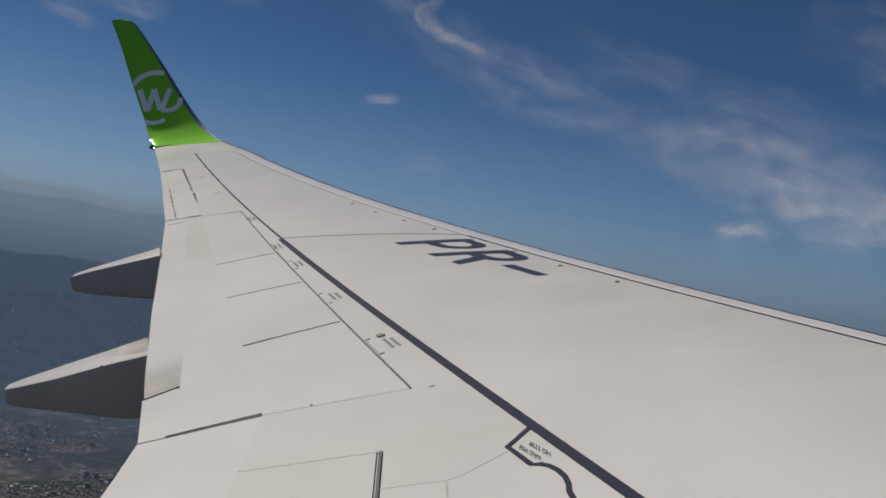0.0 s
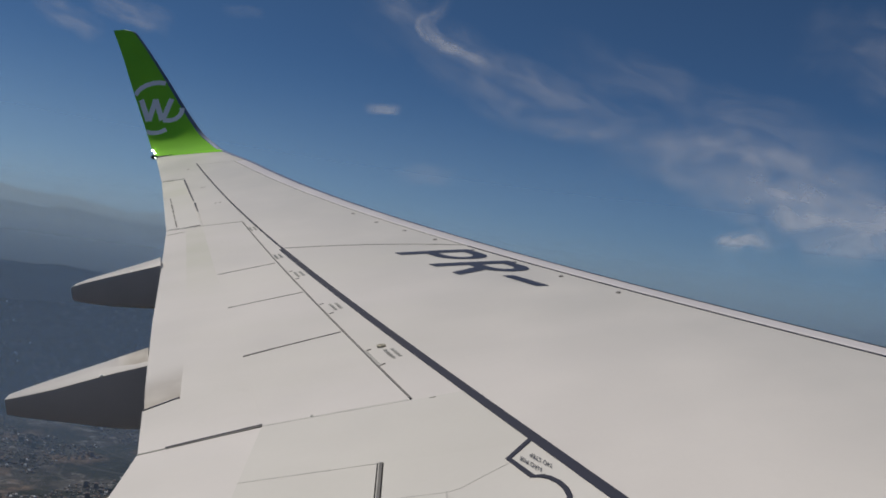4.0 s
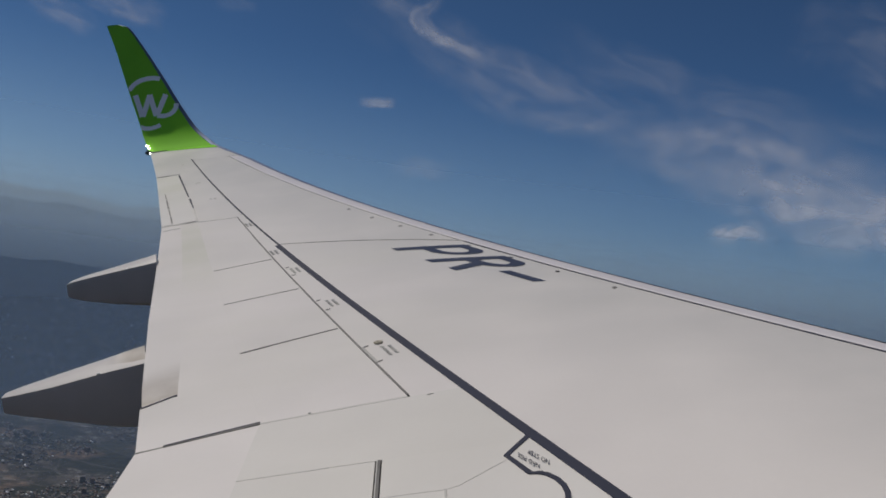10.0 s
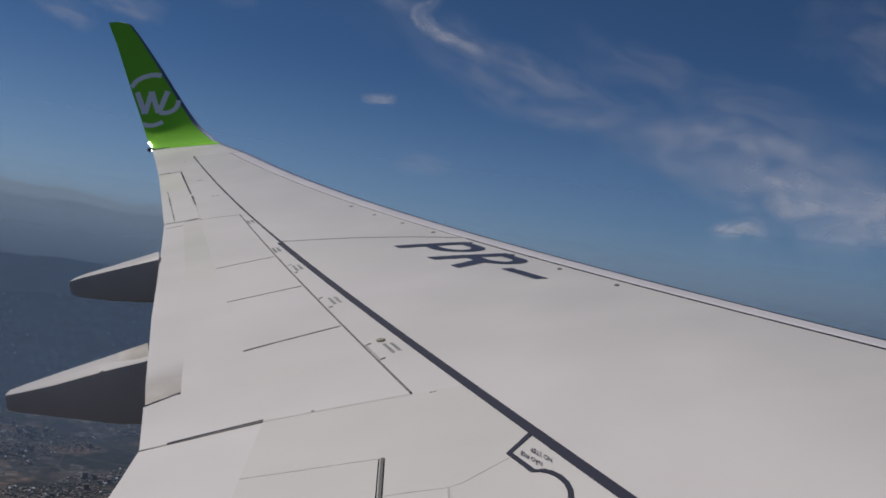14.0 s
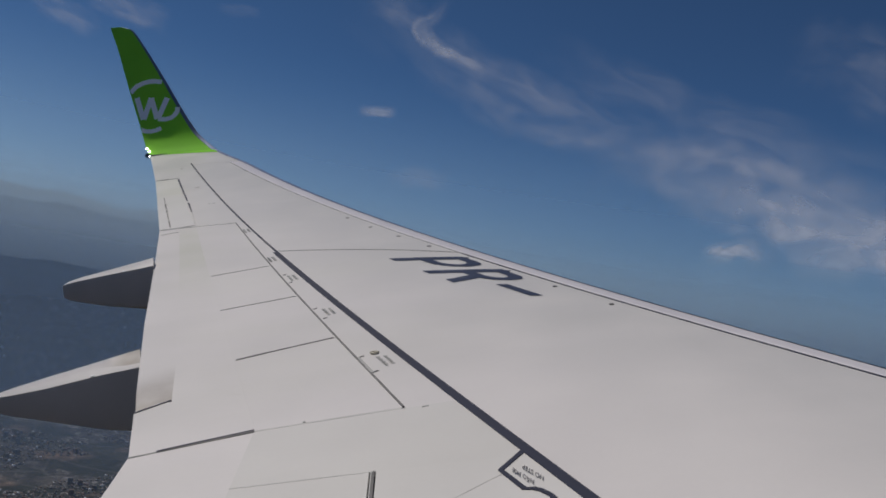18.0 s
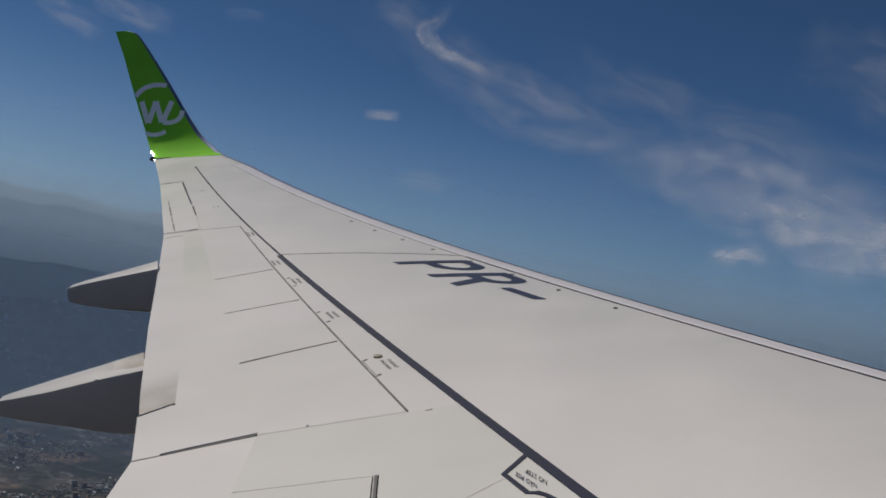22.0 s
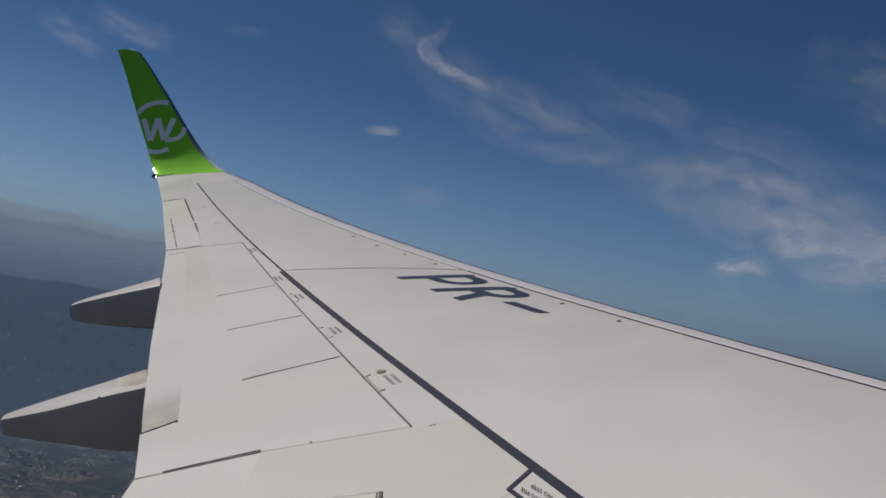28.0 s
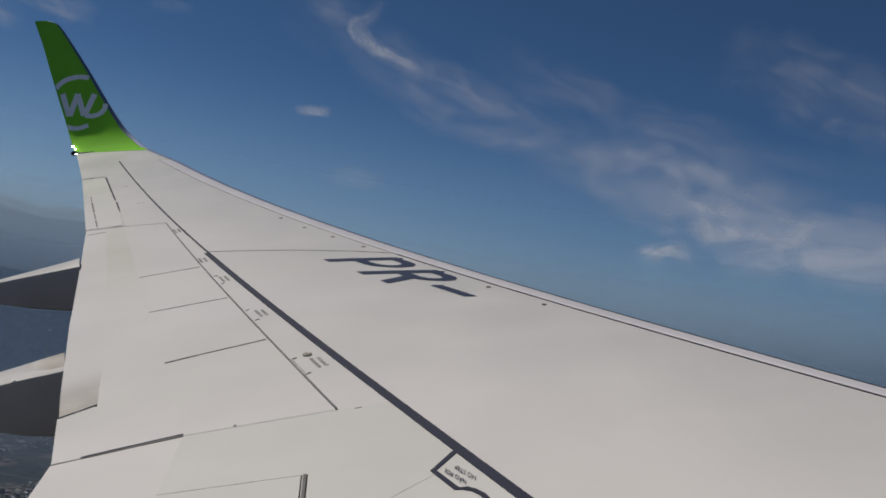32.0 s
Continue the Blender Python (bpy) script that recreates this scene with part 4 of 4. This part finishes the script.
def land_material():
    m = bpy.data.materials.new("wooded land")
    m.use_nodes = True
    n, l = m.node_tree.nodes, m.node_tree.links
    b = n["Principled BSDF"]
    b.inputs["Roughness"].default_value = 0.95
    co = n.new("ShaderNodeTexCoord")

    def cloudy(scale, detail=6):
        t = n.new("ShaderNodeTexNoise")
        t.inputs["Scale"].default_value, t.inputs["Detail"].default_value = scale, detail
        l.new(co.outputs["Object"], t.inputs["Vector"])
        return t.outputs[0]

    def ramp(src, stops):
        r = n.new("ShaderNodeValToRGB")
        while len(r.color_ramp.elements) < len(stops):
            r.color_ramp.elements.new(0.5)
        for e, (p, c) in zip(r.color_ramp.elements, stops):
            e.position, e.color = p, (*c, 1)
        l.new(src, r.inputs[0])
        return r.outputs[0]

    def spread(src, low_end, high_end, top_value=1.0):
        r = n.new("ShaderNodeMapRange")
        r.inputs["From Min"].default_value, r.inputs["From Max"].default_value = low_end, high_end
        r.inputs["To Max"].default_value = top_value
        l.new(src, r.inputs["Value"])
        return r.outputs[0]

    def blend(f, a, b):
        mix = n.new("ShaderNodeMix")
        mix.data_type = "RGBA"
        for v, k in ((f, "Factor"), (a, "A"), (b, "B")):
            if isinstance(v, tuple):
                mix.inputs[k].default_value = (*v, 1)
            else:
                l.new(v, mix.inputs[k])
        return mix.outputs["Result"]

    def cells(scale, feature, output):
        v = n.new("ShaderNodeTexVoronoi")
        v.feature = feature
        v.inputs["Scale"].default_value = scale
        l.new(co.outputs["Object"], v.inputs["Vector"])
        return v.outputs[output]

    # woods and scrub, bare red soil, built-up quarters with their plots, and pale streets
    wood = ramp(cloudy(0.02), [(0.3, (0.012, 0.016, 0.012)), (0.55, (0.026, 0.030, 0.021)), (0.75, (0.055, 0.052, 0.038))])
    soil = ramp(cloudy(0.05), [(0.3, (0.08, 0.058, 0.044)), (0.7, (0.27, 0.18, 0.125))])
    grey = n.new("ShaderNodeSeparateColor")
    l.new(cells(0.055, "F1", "Color"), grey.inputs[0])
    plots = ramp(grey.outputs[0], [(0.0, (0.035, 0.035, 0.03)), (0.45, (0.06, 0.054, 0.05)), (0.8, (0.125, 0.108, 0.095)), (1.0, (0.30, 0.28, 0.26))])
    land_cover = blend(spread(cloudy(0.0052, 9), 0.50, 0.58, 0.85), wood, plots)
    land_cover = blend(spread(cloudy(0.0048, 7), 0.565, 0.63, 0.85), land_cover, soil)
    streets = blend(spread(cells(0.006, "DISTANCE_TO_EDGE", "Distance"), 0.03, 0.012, 0.25), land_cover, (0.20, 0.18, 0.16))
    l.new(streets, b.inputs["Base Color"])
    bp = n.new("ShaderNodeBump")
    bp.inputs["Strength"].default_value, bp.inputs["Distance"].default_value = 0.6, 12
    l.new(cloudy(0.03), bp.inputs["Height"])
    l.new(bp.outputs[0], b.inputs["Normal"])
    return m


ground.data.materials.append(land_material())


def town():
    """Houses, sheds and towers of the towns below, gathered in clusters."""
    rng = random.Random(5)
    V, F = [], []
    for _ in range(34000):
        a = radians(rng.uniform(-44, 4))
        r = rng.uniform(1700, 4000)
        x, y = r * math.sin(a), r * math.cos(a)
        if noise.noise(Vector((x / 330, y / 330, 9))) + 0.35 * noise.noise(Vector((x / 90, y / 90, 2))) < 0.0:
            continue
        z = land_height(x, y) - 4
        tall = rng.random() < (0.05 if noise.noise(Vector((x / 260, y / 260, 4))) > 0.1 else 0.004)
        w, d = (rng.uniform(9, 14), rng.uniform(9, 16)) if tall else (rng.uniform(3.5, 8), rng.uniform(4, 11))
        h = rng.uniform(12, 24) if tall else rng.uniform(5, 7.5)
        t = rng.choice((0.3, 0.35, 1.1)) + rng.uniform(-0.1, 0.1)
        c, s = math.cos(t), math.sin(t)
        k = len(V)
        for zz in (z, z + h):
            for u, v in ((-1, -1), (1, -1), (1, 1), (-1, 1)):
                V.append((x + c * u * w / 2 - s * v * d / 2, y + s * u * w / 2 + c * v * d / 2, zz))
        V += [(x - s * v * d / 2, y + c * v * d / 2, z + h + (0.3 if tall else w * 0.18)) for v in (-1, 1)]
        F += [(k, k + 1, k + 5, k + 4), (k + 1, k + 2, k + 6, k + 5), (k + 2, k + 3, k + 7, k + 6), (k + 3, k, k + 4, k + 7),
              (k + 5, k + 6, k + 9, k + 8), (k + 7, k + 4, k + 8, k + 9), (k + 4, k + 5, k + 8), (k + 6, k + 7, k + 9)]
    me = bpy.data.meshes.new("town_buildings")
    me.from_pydata(V, [], F)
    m = bpy.data.materials.new("town walls and roofs")
    m.use_nodes = True
    n, l = m.node_tree.nodes, m.node_tree.links
    geo = n.new("ShaderNodeNewGeometry")
    r = n.new("ShaderNodeValToRGB")
    r.color_ramp.interpolation = "CONSTANT"
    cols = ((0, (0.125, 0.112, 0.10)), (0.35, (0.135, 0.085, 0.06)), (0.65, (0.085, 0.08, 0.075)), (0.84, (0.29, 0.265, 0.24)), (0.965, (0.8, 0.8, 0.8)))
    while len(r.color_ramp.elements) < len(cols):
        r.color_ramp.elements.new(0.5)
    for e, (p, c) in zip(r.color_ramp.elements, cols):
        e.position, e.color = p, (*c, 1)
    l.new(geo.outputs["Random Per Island"], r.inputs[0])
    l.new(r.outputs[0], n["Principled BSDF"].inputs["Base Color"])
    n["Principled BSDF"].inputs["Roughness"].default_value = 0.6
    me.materials.append(m)
    return tagged(new("town_buildings", me), "clusters of small houses and towers far below", "buildings", kind="stuff")


town()


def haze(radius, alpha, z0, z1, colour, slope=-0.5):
    """One of the tinted see-through sheets, standing round the view, that imitate haze over the land."""
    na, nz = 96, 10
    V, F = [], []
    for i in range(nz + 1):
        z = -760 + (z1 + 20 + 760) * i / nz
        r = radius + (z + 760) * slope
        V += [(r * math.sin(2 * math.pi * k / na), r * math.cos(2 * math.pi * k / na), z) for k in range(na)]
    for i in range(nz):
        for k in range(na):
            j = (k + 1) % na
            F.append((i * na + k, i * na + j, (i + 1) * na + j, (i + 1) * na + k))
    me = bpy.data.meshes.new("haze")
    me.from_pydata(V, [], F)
    me.materials.append(veil("haze tint sheet", colour, alpha, "haze", (z0, z1)))
    return smooth(tagged(new("haze", me), "tinted sheet imitating blue-grey haze over the land", "haze", kind="structure"))


# sheet tints that stand in for the haze of distance, paler farther out
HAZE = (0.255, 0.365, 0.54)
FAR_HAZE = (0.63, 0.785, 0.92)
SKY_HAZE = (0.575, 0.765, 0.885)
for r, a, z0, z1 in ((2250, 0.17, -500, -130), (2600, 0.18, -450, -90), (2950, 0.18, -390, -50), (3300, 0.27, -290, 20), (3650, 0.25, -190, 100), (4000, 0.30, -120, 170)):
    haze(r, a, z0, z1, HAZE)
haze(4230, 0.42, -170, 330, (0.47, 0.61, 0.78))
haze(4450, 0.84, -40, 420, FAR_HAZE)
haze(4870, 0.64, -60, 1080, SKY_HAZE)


# ---------------------------------------------------------------- high thin clouds
CLOUD_BASE = 330.0
sheet_heights = itertools.count(-42, 7)


def cloud(spine, width, alpha, scale, label):
    """A wisp along a line of bearings and elevations (degrees), that many degrees wide, on one level sheet of air."""
    n, m = 40, 12
    base = CLOUD_BASE + next(sheet_heights)
    pts = np.array(spine, float)
    s = np.linspace(0, 1, len(pts))
    reach = sum(math.hypot(*(q - p)) for p, q in zip(pts, pts[1:]))
    V, F, UV, GRAIN = [], [], [], []
    for i in range(n + 1):
        f = i / n
        a, e = np.interp(f, s, pts[:, 0]), np.interp(f, s, pts[:, 1])
        a2, e2 = np.interp(min(f + 0.03, 1), s, pts[:, 0]), np.interp(min(f + 0.03, 1), s, pts[:, 1])
        a1, e1 = np.interp(max(f - 0.03, 0), s, pts[:, 0]), np.interp(max(f - 0.03, 0), s, pts[:, 1])
        d = math.hypot(a2 - a1, e2 - e1) or 1
        na, ne = -(e2 - e1) / d, (a2 - a1) / d
        for j in range(m + 1):
            v = j / m - 0.5
            aa, ee = radians(a + na * v * width), radians(e + ne * v * width)
            way = Vector((math.sin(aa) * math.cos(ee), math.cos(aa) * math.cos(ee), math.sin(ee)))
            V.append(tuple(EYE + way * (base / max(way.z, base / 4800))))
            UV.append((f, j / m))
            GRAIN.append((f * reach / 10 + base * 0.37, v * width / 10 + base * 0.11))
    for i in range(n):
        for j in range(m):
            k = i * (m + 1) + j
            F.append((k, k + 1, k + m + 2, k + m + 1))
    me = bpy.data.meshes.new("cloud")
    me.from_pydata(V, [], F)
    uv = me.uv_layers.new(name="sheet")
    for lp in me.loops:
        uv.data[lp.index].uv = UV[lp.vertex_index]
    uv = me.uv_layers.new(name="grain")
    for lp in me.loops:
        uv.data[lp.index].uv = GRAIN[lp.vertex_index]
    me.materials.append(veil("cirrus", (0.86, 0.89, 0.98), alpha * 0.42, "cloud", scale=scale))
    ob = smooth(new("cloud", me))
    ob.visible_shadow = False
    return tagged(ob, label, "cloud", "high clouds")


cloud([(-5.8, 10.6), (-4.4, 10.9), (-2.9, 11.0)], 1.0, 1.7, 4, "small bright puff of high cloud")
cloud([(-0.4, 19.6), (-1.5, 17.6), (-2.6, 16.5), (-1.7, 15.6), (-0.1, 15.1), (1.5, 14.7), (4.0, 14.1)], 1.5, 1.1, 6, "thin curling wisp of high cloud")
cloud([(-2.2, 16.2), (-0.9, 15.4), (0.3, 15.0), (1.6, 14.7), (3.0, 14.3)], 0.8, 0.95, 7, "bright core of the curling wisp")
cloud([(-6.5, 17.8), (-3.9, 17.0), (-1.8, 16.2)], 1.8, 0.5, 6, "faint wisp of high cloud")
cloud([(0.5, 15.2), (5.0, 14.1), (9.5, 12.6), (14.0, 11.2)], 2.8, 0.33, 4, "thin trailing wisp of high cloud")
cloud([(-9.0, 19.0), (-3.3, 15.9), (2.0, 13.6), (6.4, 12.4), (13.0, 11.0), (20.0, 9.6)], 5.5, 0.48, 3, "broad faint streak of high cloud")
cloud([(3.0, 11.2), (6.6, 11.1), (9.6, 11.0), (13.0, 11.8)], 1.8, 0.5, 5, "ragged streak of high cloud")
cloud([(-3.6, 6.4), (-1.0, 7.0), (1.6, 7.1)], 2.0, 0.45, 6, "faint smudge of high cloud")
cloud([(8.0, 9.6), (13.0, 9.9), (18.5, 10.2), (24.0, 8.8), (31.0, 7.6), (44.0, 6.8), (60.0, 6.0)], 5.4, 0.85, 2.4, "long torn band of high cloud")
cloud([(11.0, 9.7), (14.8, 10.7), (18.5, 11.2), (20.6, 10.4), (23.5, 9.5), (29.0, 8.4)], 2.6, 0.65, 4, "torn upper rim of the cloud band")
cloud([(13.0, 8.9), (19.0, 8.0), (23.0, 7.5), (29.0, 7.2), (40.0, 6.6)], 4.2, 1.25, 2.6, "pale streak of high cloud")
cloud([(17.6, 4.2), (18.9, 4.9), (20.0, 5.4), (22.2, 5.0)], 2.1, 1.9, 6, "small bright tuft of low cloud")
cloud([(19.0, 5.6), (23.0, 6.2), (28.3, 5.8), (38.0, 6.2), (50.0, 6.4)], 5.0, 1.25, 2.2, "pale bank of high cloud")
cloud([(4.0, 16.6), (11.0, 15.0), (18.0, 13.2), (26.0, 11.4), (36.0, 10.2)], 4.0, 0.45, 2.6, "thin spread of high cloud")
cloud([(25.0, 1.0), (27.1, 1.0), (29.5, 1.2)], 1.0, 0.6, 7, "faint low streak of cloud")
cloud([(-26.8, 13.4), (-24.0, 12.5), (-21.8, 12.1)], 2.2, 0.7, 6, "faint streak of high cloud")
cloud([(-24.0, 14.6), (-20.7, 13.8), (-17.8, 13.2)], 2.4, 0.9, 5, "pale streak of high cloud")
cloud([(-15.8, 15.1), (-14.2, 15.2), (-12.6, 15.3)], 1.1, 0.45, 6, "faint small streak of high cloud")
cloud([(20.0, 17.4), (25.0, 17.0), (32.0, 15.0), (40.0, 12.6), (52.0, 11.0)], 6.5, 0.5, 3, "faint veil of high cloud")
